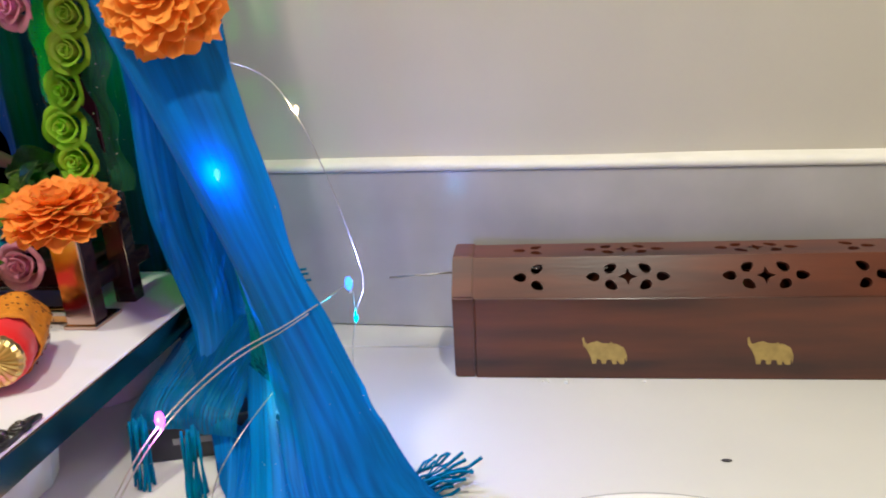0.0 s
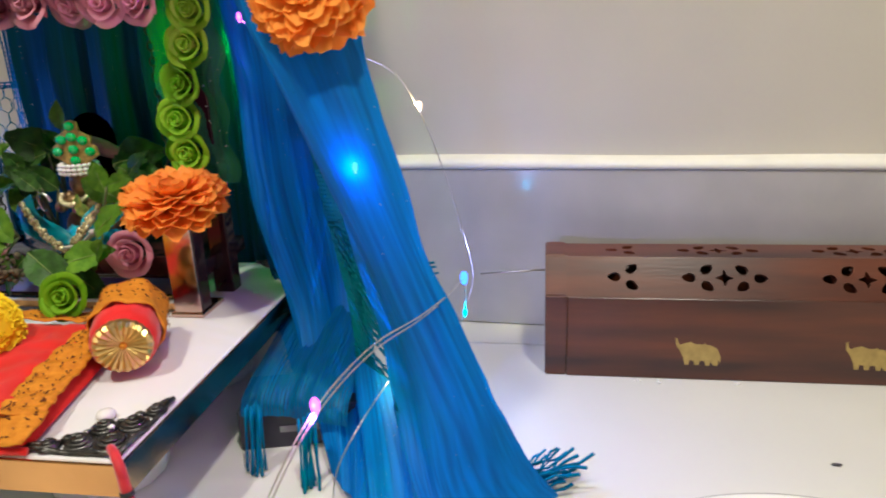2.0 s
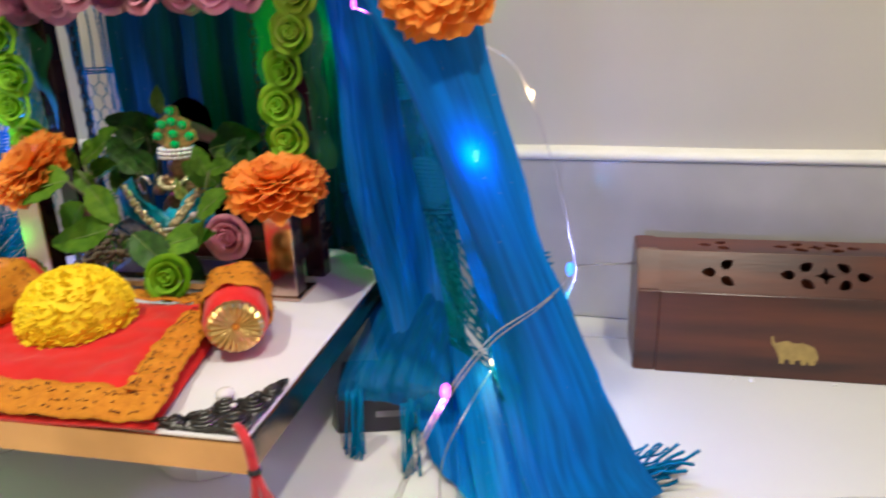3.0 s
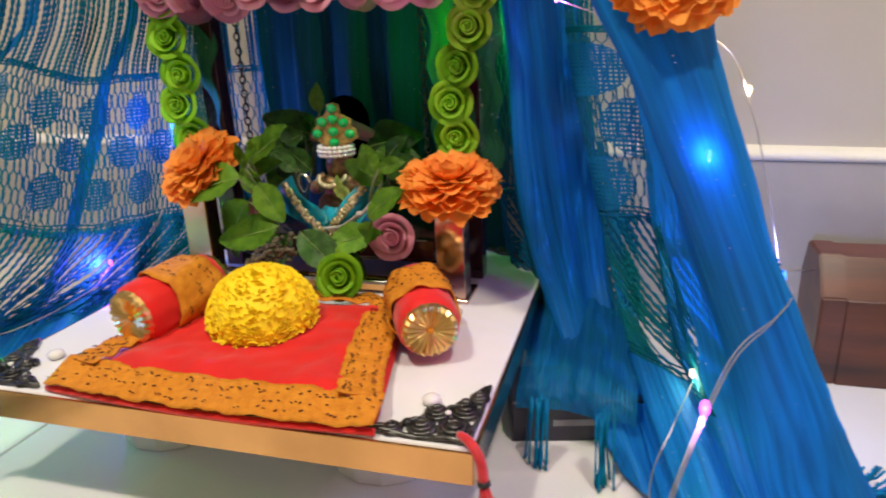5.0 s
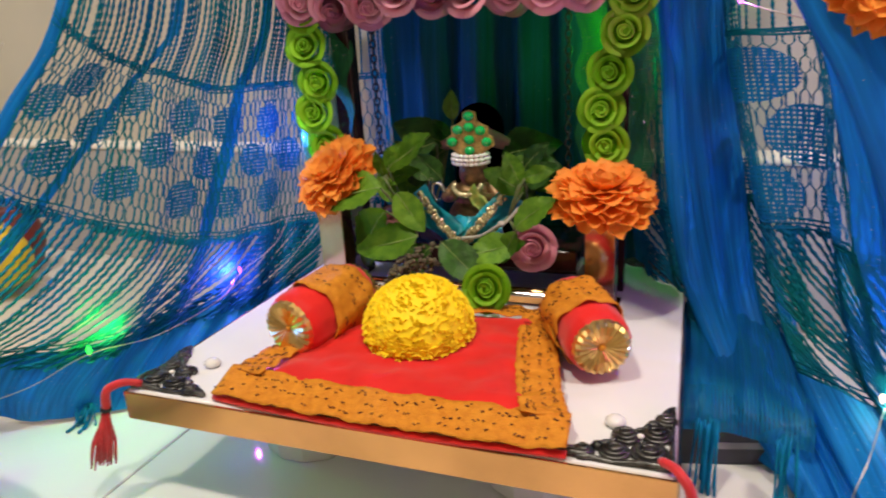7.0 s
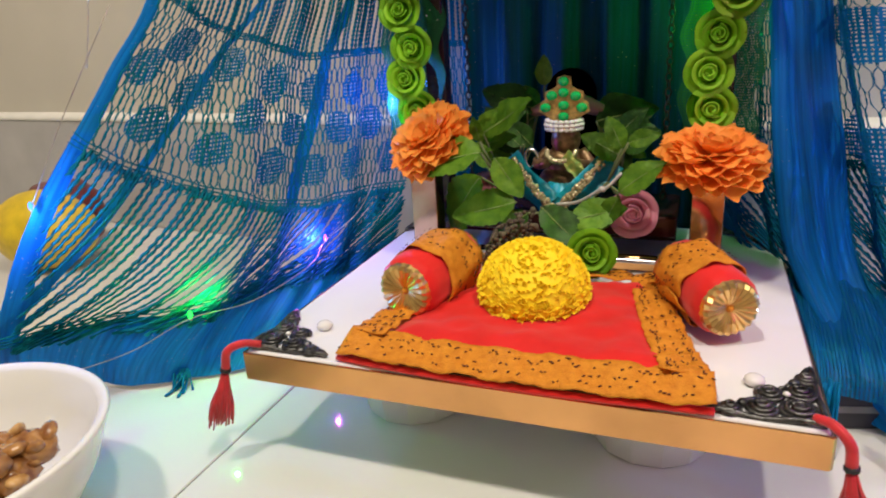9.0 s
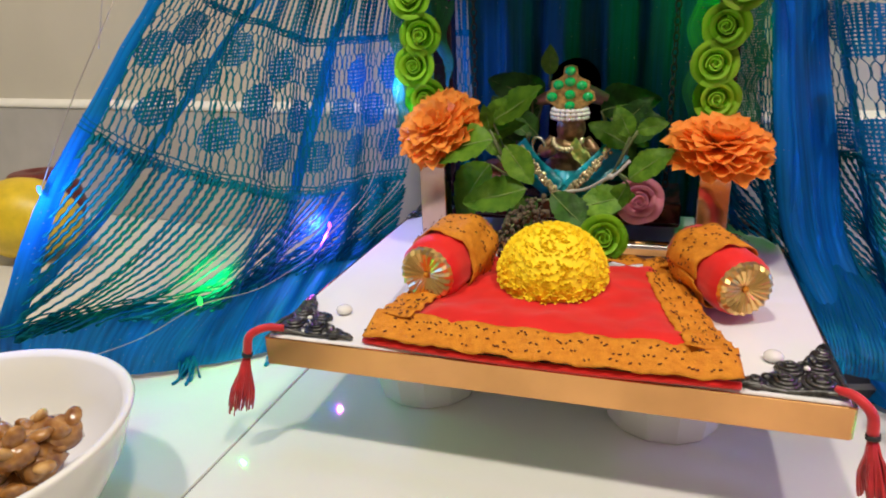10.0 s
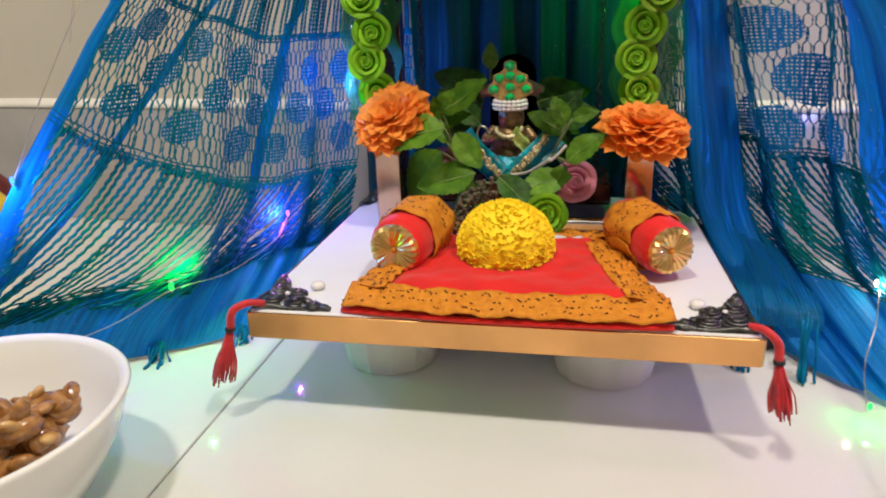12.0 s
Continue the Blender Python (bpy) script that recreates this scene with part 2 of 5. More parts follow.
def spline(pts, t):
    """Catmull-Rom through pts at 0..1."""
    n = len(pts) - 1
    f = min(max(t, 0.0), 1.0) * n
    i = min(int(f), n - 1)
    f -= i
    p1, p2 = pts[i], pts[i + 1]
    p0 = pts[i - 1] if i else p1 * 2 - p2
    p3 = pts[i + 2] if i + 2 <= n else p2 * 2 - p1
    return 0.5 * (2 * p1 + (p2 - p0) * f + (2 * p0 - 5 * p1 + 4 * p2 - p3) * f * f + (3 * p1 - p0 - 3 * p2 + p3) * f ** 3)


def ball(r, place=(0, 0, 0), squash=(1, 1, 1), seg=12, bm=None):
    own = bm or bmesh.new()
    got = bmesh.ops.create_uvsphere(own, u_segments=seg, v_segments=max(6, seg // 2), radius=r)["verts"]
    for v in got:
        v.co = Vector(v.co[k] * squash[k] + place[k] for k in range(3))
    return own


def filled(outer, holes, thickness, to_world):
    bm = bmesh.new()
    edges = []
    for loop in [outer, *holes]:
        vs = [bm.verts.new((x, y, 0)) for x, y in loop]
        edges += [bm.edges.new((vs[i], vs[(i + 1) % len(vs)])) for i in range(len(vs))]
    bmesh.ops.triangle_fill(bm, use_beauty=True, use_dissolve=False, edges=edges)
    got = bmesh.ops.extrude_face_region(bm, geom=bm.faces[:])
    for v in got["geom"]:
        if isinstance(v, bmesh.types.BMVert):
            v.co.z = thickness
    bm.transform(to_world)
    return bm


def rnd(a, b):
    return random.uniform(a, b)


# ---- the setting ----
def setting(name, bm, mat, label, category, smooth=False):
    ob = new(name, mesh_from(bm, name, mat, smooth))
    return tagged(ob, label, category, kind="structure")


WALL_TURN = pose(0, 0.748, 0, 0, 0, -4.3)
ob = setting("wall_north", box(-2.2, 2.2, 0.012, 0.15, 0.158, 2.4), WALL, "plain warm grey painted wall above the tiled skirting", "wall")
ob.matrix_basis = WALL_TURN
ledge = bmesh.new()
prof = [(0.012, 0.150), (-0.001, 0.150), (-0.002, 0.152), (-0.001, 0.156), (0.005, 0.1585), (0.012, 0.1605)]
rows_ = []
for k in range(121):
    x = -2.2 + 4.4 * k / 120
    rows_.append([ledge.verts.new((x, y, z + 0.0012 * noise.noise((x * 6, y * 9, z)) * (z > 0.152))) for y, z in prof])
for a, b in zip(rows_, rows_[1:]):
    for i in range(len(prof) - 1):
        ledge.faces.new((a[i], b[i], b[i + 1], a[i + 1]))
ob = setting("trim", ledge, LEDGE, "white plastered ledge along the top of the skirting", "ledge", True)
ob.matrix_basis = WALL_TURN
skirt = setting("baseboard", box(-2.2, 2.2, 0.004, 0.05, 0.0, 0.150), GROUT, "grey glazed tile skirting at the foot of the wall", "skirting")
skirt.matrix_basis = WALL_TURN
for x0 in (-1.832, -0.632, 0.568):
    part("tile", box(x0 + 0.001, x0 + 1.199, 0.0, 0.03, 0.001, 0.1495, 0.0006, 1), SKIRT, skirt, smooth=False)
for name, dims in (("wall_south", (-2.2, 2.2, -2.6, -2.5, 0, 2.4)), ("wall_west", (-2.3, -2.2, -2.6, 1.0, 0, 2.4)), ("wall_east", (2.2, 2.3, -2.6, 1.0, 0, 2.4))):
    setting(name, box(*dims), PLAIN, "plain painted wall of the room", "wall")
setting("ceiling", box(-2.3, 2.3, -2.6, 1.0, 2.4, 2.5), PLAIN, "plain painted ceiling", "ceiling")
floor = setting("floor", box(-2.2, 2.2, -2.5, 0.98, -0.05, -0.0012), GROUT, "glossy white floor tiles with thin grey joints", "floor")
TX = [-2.2, -1.612, -0.412, 0.788, 2.2]
TY = [-2.5, -1.701, -0.501, 0.699, 0.98]
for i in range(4):
    for j in range(4):
        part("tile", box(TX[i] + 0.0008, TX[i + 1] - 0.0008, TY[j] + 0.0008, TY[j + 1] - 0.0008, -0.02, 0.0, 0.0006, 1), TILE, floor, smooth=False)


# ---- drapes ----
class Sheet:
    """A hanging cloth: columns of a small control net from the inner to the outer edge, rows from top to floor."""

    def __init__(self, heights, rows, pleats, depth, even=False):
        self.net = [[Vector((x, y, z)) for x, y in row] for z, row in zip(heights, rows)]
        self.heights, self.pleats, self.depth = heights, pleats, depth
        self.wide = sum((self.net[3][k + 1] - self.net[3][k]).length for k in range(len(rows[0]) - 1))
        steps = [(self.net[3][k + 1] - self.net[3][k]).length for k in range(len(rows[0]) - 1)]
        self.marks = list(itertools.accumulate([0.0] + [d / self.wide for d in steps])) if even else None

    def base(self, u, v):
        if self.marks:
            k = max(0, min(len(self.marks) - 2, sum(m <= u for m in self.marks) - 1))
            u = (k + (u - self.marks[k]) / (self.marks[k + 1] - self.marks[k])) / (len(self.marks) - 1)
        return spline([spline(row, u) for row in self.net], v)

    def at(self, u, v, lift=0.0):
        p = self.base(u, v)
        du, dv = self.base(u + 0.01, v) - self.base(u - 0.01, v), self.base(u, v + 0.01) - self.base(u, v - 0.01)
        nrm = du.cross(dv).normalized()
        fold = math.sin(u * self.pleats + 1.3 * math.sin(2.1 * v + 3 * u)) + 0.5 * math.sin(u * self.pleats * 2.3 + 1.0 + v)
        return p + nrm * (self.depth * fold * (0.35 + 0.65 * min(1, (1 - v) * 4 + 0.25)) + lift)

    def v_of(self, z):
        for k in range(len(self.heights) - 1):
            a, b = self.heights[k], self.heights[k + 1]
            if a >= z >= b:
                return (k + (a - z) / (a - b)) / (len(self.heights) - 1)
        return 1.0


def strand(verts, faces, pts, across, half):
    """A yarn: a low three-sided bead run along pts."""
    base = len(verts)
    for i, (p, s) in enumerate(zip(pts, across)):
        h = half(i)
        d = (pts[min(i + 1, len(pts) - 1)] - pts[max(i - 1, 0)])
        up = s.cross(d)
        up = up.normalized() if up.length > 1e-9 else Vector((0, -1, 0))
        verts += [p - s * h, p + up * h, p + s * h]
    for i in range(len(pts) - 1):
        a = base + 3 * i
        faces += [(a, a + 1, a + 4, a + 3), (a + 1, a + 2, a + 5, a + 4), (a + 2, a, a + 3, a + 5)]


def cloth_patch(sheet, u0, u1, v0, v1, nu, nv, lift, edge=0.0, slant=0.0):
    bm = bmesh.new()
    uvl = bm.loops.layers.uv.new("UVMap")
    grid = []
    for j in range(nv + 1):
        v = v0 + (v1 - v0) * j / nv
        row = []
        for i in range(nu + 1):
            u = min(0.985 + 0.015 * i / nu, u0 + (u1 - u0) * i / nu + slant * max(0.0, v - 0.2))
            w = edge * noise.noise((v * 9, u0 * 7, 0)) if i in (0, nu) else 0
            row.append((bm.verts.new(sheet.at(u + w, v, lift + 0.0012 * noise.noise((u * 25, v * 9, u0)))), (u * sheet.wide, v * 0.55)))
        grid.append(row)
    for j in range(nv):
        for i in range(nu):
            q = (grid[j][i], grid[j][i + 1], grid[j + 1][i + 1], grid[j + 1][i])
            f = bm.faces.new([c[0] for c in q])
            for loop, c in zip(f.loops, q):
                loop[uvl].uv = c[1]
    return bm


def drape(label, sheet, count, band, lower, dense, dots, hem_z, tufts=(), sweep=0.0, draw_up=0.0, cloth=None):
    """dense: strips (u0, u1) of closely gathered cloth; band: heights of the netted band; dots: (u, z, wide, high);
    sweep: how far the lower yarns trail outwards; draw_up: how far the outer edge is pulled up."""
    root = thing("drape", label, "drape")
    va, vb, vl = sheet.v_of(band[0]), sheet.v_of(band[1]), sheet.v_of(lower)

    def up(u):
        return draw_up * max(0.0, (u - 0.4) / 0.6) ** 1.4

    verts, faces = [], []
    steps = 240
    reach = int(count * sweep)
    for i in range(-2 * reach, 2 * count):
        main = i % 2 == 0
        if not main and i < 0:
            continue
        u0 = (i / 2 + 0.5 + rnd(-0.16, 0.16)) / count
        vb0, vb1 = va - up(u0), vb - up(u0)
        start, stop = (0.0, vl) if main else (vb0 - 0.01, vb1 + 0.01)
        if i < 0:
            start = vb1 + 0.02
        pts, across, phase = [], [], rnd(0, 6)
        n_steps = steps if main else steps // 3
        for k in range(n_steps + 1):
            v = start + (stop - start) * k / n_steps
            net = 0.0
            if vb0 < v < vb1:
                cell = math.sin((v - vb0) * 0.55 / 0.0125 * math.pi)
                net = (1 if main else -1) * max(-0.22, min(0.22, cell * 0.45)) / count
            trail, clump = 0.0, 0.0
            if v > vb1 and sweep:
                f = (v - vb1) / max(0.05, sheet.v_of(hem_z) - vb1)
                trail = sweep * min(1.25, f) ** 1.3
                clump += f * 0.011 * math.sin(u0 * 68 + 2.5 * noise.noise((u0 * 9, v * 2, 7)))
            wander = 0.35 / count * noise.noise((u0 * 40, v * 5, 3))
            u = u0 + net + wander + trail + clump
            if u > 0.97:
                break
            if u < 0:
                continue
            pts.append(sheet.at(u, v))
            across.append((sheet.base(u + 0.004, v) - sheet.base(u - 0.004, v)).normalized())
        if len(pts) < 4:
            continue
        thick = rnd(0.0013, 0.0018)
        inside = [0.95 if start + (stop - start) * k / n_steps <= vb0 else 1 if start + (stop - start) * k / n_steps < vb1 else 1.55 for k in range(n_steps + 1)]
        strand(verts, faces, pts, across, lambda q, t=thick, ph=phase, ins=inside: t * (0.85 + 0.3 * math.sin(q * 1.9 + ph)) * (0.5 if ins[q] == 1 else ins[q]))
    for z, n_, gap in ((band[0], 3, 0.006), (band[1], 3, 0.006), (hem_z, 4, 0.008)):
        for r in range(n_):
            vz = sheet.v_of(z) + (r - n_ / 2) * gap
            pts, across = [], []
            for k in range(181):
                u = k / 180
                vv = vz - (up(u) if z > hem_z else 0)
                pts.append(sheet.at(u, vv + 0.004 * noise.noise((u * 12, r, z * 50)), -0.0006))
                across.append(Vector((0, 0, 1)))
            strand(verts, faces, pts, across, lambda q: 0.0007)
    me = bpy.data.meshes.new("yarn_net")
    me.from_pydata([tuple(v) for v in verts], [], faces)
    me.materials.append(BLUE_THREAD)
    me.polygons.foreach_set("use_smooth", [True] * len(me.polygons))
    tagged(part("yarn_net", me, None, root, "twisted blue open-work yarns"), kind="stuff")
    for u0, u1, *slant in dense:
        part("gathered_fold", cloth_patch(sheet, u0, u1, 0.0, 1.0, max(6, int((u1 - u0) * 60)), 90, -0.003, 0.012, *slant), cloth or BLUE_CLOTH, root, "tightly gathered blue gauze")
    part("hem", cloth_patch(sheet, 0, 1, sheet.v_of(hem_z), 1.0, 90, 16, -0.002), cloth or BLUE_CLOTH, root, "dense blue woven hem")
    for u, z, wide, high in dots:
        bm = bmesh.new()
        uvl = bm.loops.layers.uv.new("UVMap")
        vc = sheet.v_of(z) - up(u)
        dvm = (sheet.base(u, vc + 0.02) - sheet.base(u, vc - 0.02)).length / 0.04
        wob = rnd(0, 6)
        rings = [[(u, vc)]]
        for r in (0.35, 0.7, 1.0):
            rings.append([(u + r * (1 + 0.07 * math.sin(3 * a + wob)) * wide / 2 / sheet.wide * math.cos(a), vc + r * (1 + 0.07 * math.cos(2 * a + wob)) * high / 2 / dvm * math.sin(a)) for a in (2 * math.pi * k / 24 for k in range(24))])
        made = [[(bm.verts.new(sheet.at(a, b, -0.0012)), (a * sheet.wide, b * 0.55)) for a, b in ring] for ring in rings]
        for a, b in zip(made, made[1:]):
            for k in range(24):
                q = list(dict.fromkeys([a[k % len(a)], a[(k + 1) % len(a)], b[(k + 1) % 24], b[k]]))
                f = bm.faces.new([c[0] for c in q])
                for loop, c in zip(f.loops, q):
                    loop[uvl].uv = c[1]
        part("woven_dot", bm, BLUE_DOT, root)
    for place, way, length in tufts:
        bm = bmesh.new()
        for k in range(13):
            p = Vector(place) + Vector((rnd(-0.006, 0.006), rnd(-0.004, 0.004), 0))
            loose = 0.10 if way[2] < -0.8 else 0.25
            w = Vector(way) + Vector((rnd(-loose, loose), rnd(-loose, loose), rnd(-0.1, 0.1)))
            pts = [p + w * length * t + Vector((0, 0, -0.002 * math.sin(t * 9 + k))) for t in (0, 0.2, 0.4, 0.6, 0.8, 1.0)]
            for q in pts:
                q.z = max(q.z, 0.0012)
            tube(pts, lambda t: 0.0009 * (1 + 0.3 * math.sin(t * 40)), 4, bm)
        part("fringe", bm, FRINGE, root, "loose light blue fringe")
    return root


HEIGHTS = (0.45, 0.30, 0.235, 0.15, 0.075, 0.03, 0.004)
LEFT = Sheet(HEIGHTS, [
    [(-0.36, 0.70), (-0.40, 0.66), (-0.435, 0.60), (-0.465, 0.55)],
    [(-0.37, 0.68), (-0.415, 0.635), (-0.455, 0.575), (-0.495, 0.505)],
    [(-0.375, 0.67), (-0.423, 0.611), (-0.468, 0.545), (-0.519, 0.465)],
    [(-0.385, 0.665), (-0.430, 0.60), (-0.475, 0.515), (-0.549, 0.409)],
    [(-0.394, 0.64), (-0.438, 0.58), (-0.476, 0.475), (-0.580, 0.386)],
    [(-0.402, 0.60), (-0.450, 0.53), (-0.505, 0.452), (-0.610, 0.398)],
    [(-0.410, 0.555), (-0.455, 0.497), (-0.520, 0.448), (-0.630, 0.421)]], 22, 0.004)
DOTS = [(u + (0.07 if r % 2 else 0) + rnd(-0.012, 0.012), z, 0.029, 0.029) for r, z in enumerate((0.207, 0.176, 0.145)) for u in (0.09, 0.24, 0.39, 0.54, 0.69, 0.84)]
drape("blue open-work shawl draped to the floor beside the altar", LEFT, 58, (0.235, 0.118), 0.055, [(0.275, 0.315, 0.42), (0.63, 0.655, 0.72), (0.958, 1.0)], DOTS, 0.066,
      [((-0.50, 0.462, 0.012), (0.1, -0.5, -0.6), 0.03), ((-0.445, 0.505, 0.01), (0.2, -0.6, -0.4), 0.022)], 0.22, 0.16)
RIGHT = Sheet(HEIGHTS, [
    [(-0.135, 0.715), (-0.104, 0.640), (-0.062, 0.708), (-0.064, 0.645), (-0.026, 0.605), (-0.060, 0.525), (0.005, 0.535)],
    [(-0.132, 0.715), (-0.096, 0.632), (-0.055, 0.705), (-0.053, 0.635), (-0.013, 0.595), (-0.034, 0.512), (0.024, 0.526)],
    [(-0.130, 0.715), (-0.089, 0.628), (-0.049, 0.702), (-0.043, 0.622), (-0.004, 0.588), (-0.004, 0.496), (0.036, 0.514)],
    [(-0.126, 0.712), (-0.079, 0.612), (-0.033, 0.682), (-0.022, 0.600), (0.003, 0.584), (0.031, 0.490), (0.066, 0.496)],
    [(-0.116, 0.700), (-0.060, 0.608), (-0.020, 0.650), (-0.003, 0.580), (0.016, 0.555), (0.060, 0.478), (0.097, 0.488)],
    [(-0.100, 0.670), (-0.032, 0.560), (0.000, 0.560), (0.020, 0.510), (0.046, 0.482), (0.072, 0.462), (0.118, 0.486)],
    [(-0.085, 0.640), (0.000, 0.500), (0.020, 0.470), (0.038, 0.450), (0.056, 0.446), (0.084, 0.450), (0.135, 0.490)]], 38, 0.004, True)
DOTS = [(0.515, 0.238, 0.040, 0.040), (0.632, 0.236, 0.040, 0.040), (0.575, 0.198, 0.040, 0.040), (0.690, 0.197, 0.040, 0.040), (0.515, 0.160, 0.040, 0.038), (0.635, 0.160, 0.040, 0.038), (0.745, 0.160, 0.040, 0.038)]
drape("blue open-work shawl falling in folds to the floor", RIGHT, 90, (0.262, 0.142), 0.05, [(0.235, 0.425), (0.26, 0.40), (0.835, 1.0), (0.865, 0.99)], DOTS, 0.058,
      [((0.115, 0.490, 0.006), (0.55, 0.35, 0.05), 0.05), ((0.112, 0.486, 0.012), (0.6, 0.4, 0.1), 0.05), ((-0.055, 0.505, 0.045), (0.0, -0.15, -1), 0.046), ((-0.015, 0.495, 0.045), (0.0, -0.2, -1), 0.046)], 0.17, 0.0)
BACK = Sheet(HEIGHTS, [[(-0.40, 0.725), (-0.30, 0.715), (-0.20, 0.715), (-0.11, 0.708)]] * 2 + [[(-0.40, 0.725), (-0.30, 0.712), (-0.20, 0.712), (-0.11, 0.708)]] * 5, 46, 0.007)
back_drape = drape("blue gauze drape hanging behind the small swing", BACK, 70, (0.235, 0.118), 0.03, [(0.0, 0.08), (0.22, 1.0), (0.30, 0.95)], [], 0.05, cloth=SHADED_CLOTH)


# Unseen gauze roof, added above the view to shade the swing's back.
SHADE_CANOPY = Sheet((0.345, 0.344, 0.342, 0.340, 0.338, 0.335, 0.330), [[(-0.41, y), (-0.30, y), (-0.18, y), (-0.06, y)] for y in (0.75, 0.72, 0.69, 0.66, 0.63, 0.60, 0.57)], 30, 0.003)
part("shade_canopy", cloth_patch(SHADE_CANOPY, 0, 1, 0, 1, 60, 20, 0), SHADED_CLOTH, back_drape, "unseen gauze added over the swing to shade it")
FOLD = Sheet((0.064, 0.058, 0.052, 0.047, 0.042, 0.036, 0.027), [[(-0.072, y), (-0.050, y + 0.004), (-0.025, y), (0.004, y - 0.006)] for y in (0.640, 0.600, 0.570, 0.545, 0.528, 0.521, 0.519)], 17, 0.002)
part("inner_fold", cloth_patch(FOLD, 0, 1, 0, 1, 50, 30, 0), BLUE_DOT, back_drape, "loose blue gauze lying over the carton")


# ---- board on its legs ----
board = thing("altar_board", "white laminated square board with gold foil edges", "board", (-0.2265, 0.545, 0.0))
BW, BD = 0.156, 0.147
part("top", box(-BW + 0.001, BW - 0.001, -BD + 0.001, BD - 0.001, 0.060, 0.077, 0.0012), BOARD, board, smooth=False)
part("edge_strip", box(-BW, BW, -BD - 0.0012, -BD + 0.0008, 0.0585, 0.0762, 0.0004, 1), GOLD, board, "gold foil edge strip", smooth=False)
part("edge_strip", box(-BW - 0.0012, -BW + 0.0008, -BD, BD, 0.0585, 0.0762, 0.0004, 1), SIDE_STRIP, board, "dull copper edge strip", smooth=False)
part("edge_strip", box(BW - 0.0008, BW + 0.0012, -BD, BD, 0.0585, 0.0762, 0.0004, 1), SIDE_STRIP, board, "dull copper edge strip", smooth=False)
for x in (-0.0875, 0.0745):
    for y in (-0.053, 0.08):
        leg = part("leg", lathe([(0.0, 0.0), (0.0350, 0.0), (0.0360, 0.0012), (0.0400, 0.026), (0.0430, 0.0595), (0.0, 0.0595)], 13), PAPER, board, "white paper cup leg", smooth=False)
        leg.location = (x, y, 0)
        leg.rotation_euler = (0, 0, x * 9 + y)


def filigree():
    """A triangular corner of cast scrolls, corner at the origin, arms along +x and +y."""
    bm = bmesh.new()
    for k in range(3):
        for cx, cy, r in ((0.012, 0.012, 0.008), (0.028, 0.010, 0.0065), (0.010, 0.028, 0.0065), (0.042, 0.006, 0.0045), (0.006, 0.042, 0.0045), (0.024, 0.024, 0.006)):
            pts = [(cx + r * (1 - 0.30 * k) * math.cos(a), cy + r * (1 - 0.30 * k) * math.sin(a), 0.0016 + 0.0012 * k) for a in (k + 2 * math.pi * q / 12 * 0.9 for q in range(13))]
            tube(pts, 0.0013, 5, bm)
    for a, b in (((0.002, 0.002), (0.054, 0.003)), ((0.002, 0.002), (0.003, 0.054)), ((0.054, 0.003), (0.030, 0.016)), ((0.003, 0.054), (0.016, 0.030)), ((0.030, 0.016), (0.026, 0.026)), ((0.016, 0.030), (0.026, 0.026))):
        pts = [(a[0] + (b[0] - a[0]) * t, a[1] + (b[1] - a[1]) * t, 0.0016 + 0.0012 * math.sin(t * 9)) for t in (k / 8 for k in range(9))]
        tube(pts, 0.0015, 5, bm)
    for cx, cy, r in ((0.012, 0.012, 0.0042), (0.028, 0.010, 0.003), (0.010, 0.028, 0.003), (0.044, 0.005, 0.0028), (0.005, 0.044, 0.0028), (0.024, 0.024, 0.003), (0.036, 0.012, 0.003), (0.012, 0.036, 0.003)):
        ball(r, (cx, cy, 0.0022), (1, 1, 0.7), 8, bm)
    return bm


corner = thing("corner_ornament", "dark antique metal filigree corner lying on the board", "ornament", (-0.3825, 0.400, 0.077), group="board corner ornaments")
part("scrollwork", filigree(), PEWTER, corner)
part("stone", ball(0.0018, (0.020, 0.017, 0.005), (1, 1, 0.7), 8), PEARL, corner, "clear stone")
copy_thing(corner, pose(-0.0710, 0.400, 0.077, 0, 0, 90))
copy_thing(corner, pose(-0.0710, 0.690, 0.077, 0, 0, 180))
copy_thing(corner, pose(-0.3825, 0.690, 0.077, 0, 0, -90))
for x, y in ((-0.349, 0.437), (-0.101, 0.434)):
    p = new("pearl", mesh_from(ball(0.0052, (0, 0, 0.0022), (1, 1, 0.6), 16), "pearl", PEARL))
    p.location = (x, y, 0.0775)
    tagged(p, "round white half pearl stuck on the board", "pearl", "pearls on the board")


def tassel(corner_at, over, foot, seed):
    random.seed(seed)
    root = thing("tassel", "red thread tassel hanging over the board's corner", "tassel", group="red tassels")
    a, b, c = Vector(corner_at), Vector(over), Vector(foot)
    neck = b + (c - b) * 0.25
    part("cord", tube([a, (a + b) / 2 + Vector((0, 0, 0.003)), b, neck], lambda t: 0.0022 + 0.0006 * t, 7, smooth_steps=14), THREAD_RED, root)
    d = (c - neck).normalized()
    part("band", tube([neck - d * 0.0012, neck + d * 0.0012], 0.0033, 8), BLACK, root, "black thread binding")
    bm = bmesh.new()
    for k in range(46):
        a_ = rnd(0, 6.283)
        r = 0.0075 * math.sqrt(rnd(0, 1))
        end = c + Vector((r * math.cos(a_), r * math.sin(a_), rnd(-0.002, 0.004)))
        off = Vector((math.cos(a_), math.sin(a_), 0)) * 0.0022
        tube([neck + off * 0.6, neck + (c - neck) * 0.3 + off * 1.5, neck + (end - neck) * 0.65 + off, end], 0.00055, 4, bm, 6)
    tagged(part("skirt", bm, THREAD_RED, root, "loose red threads"), kind="stuff")


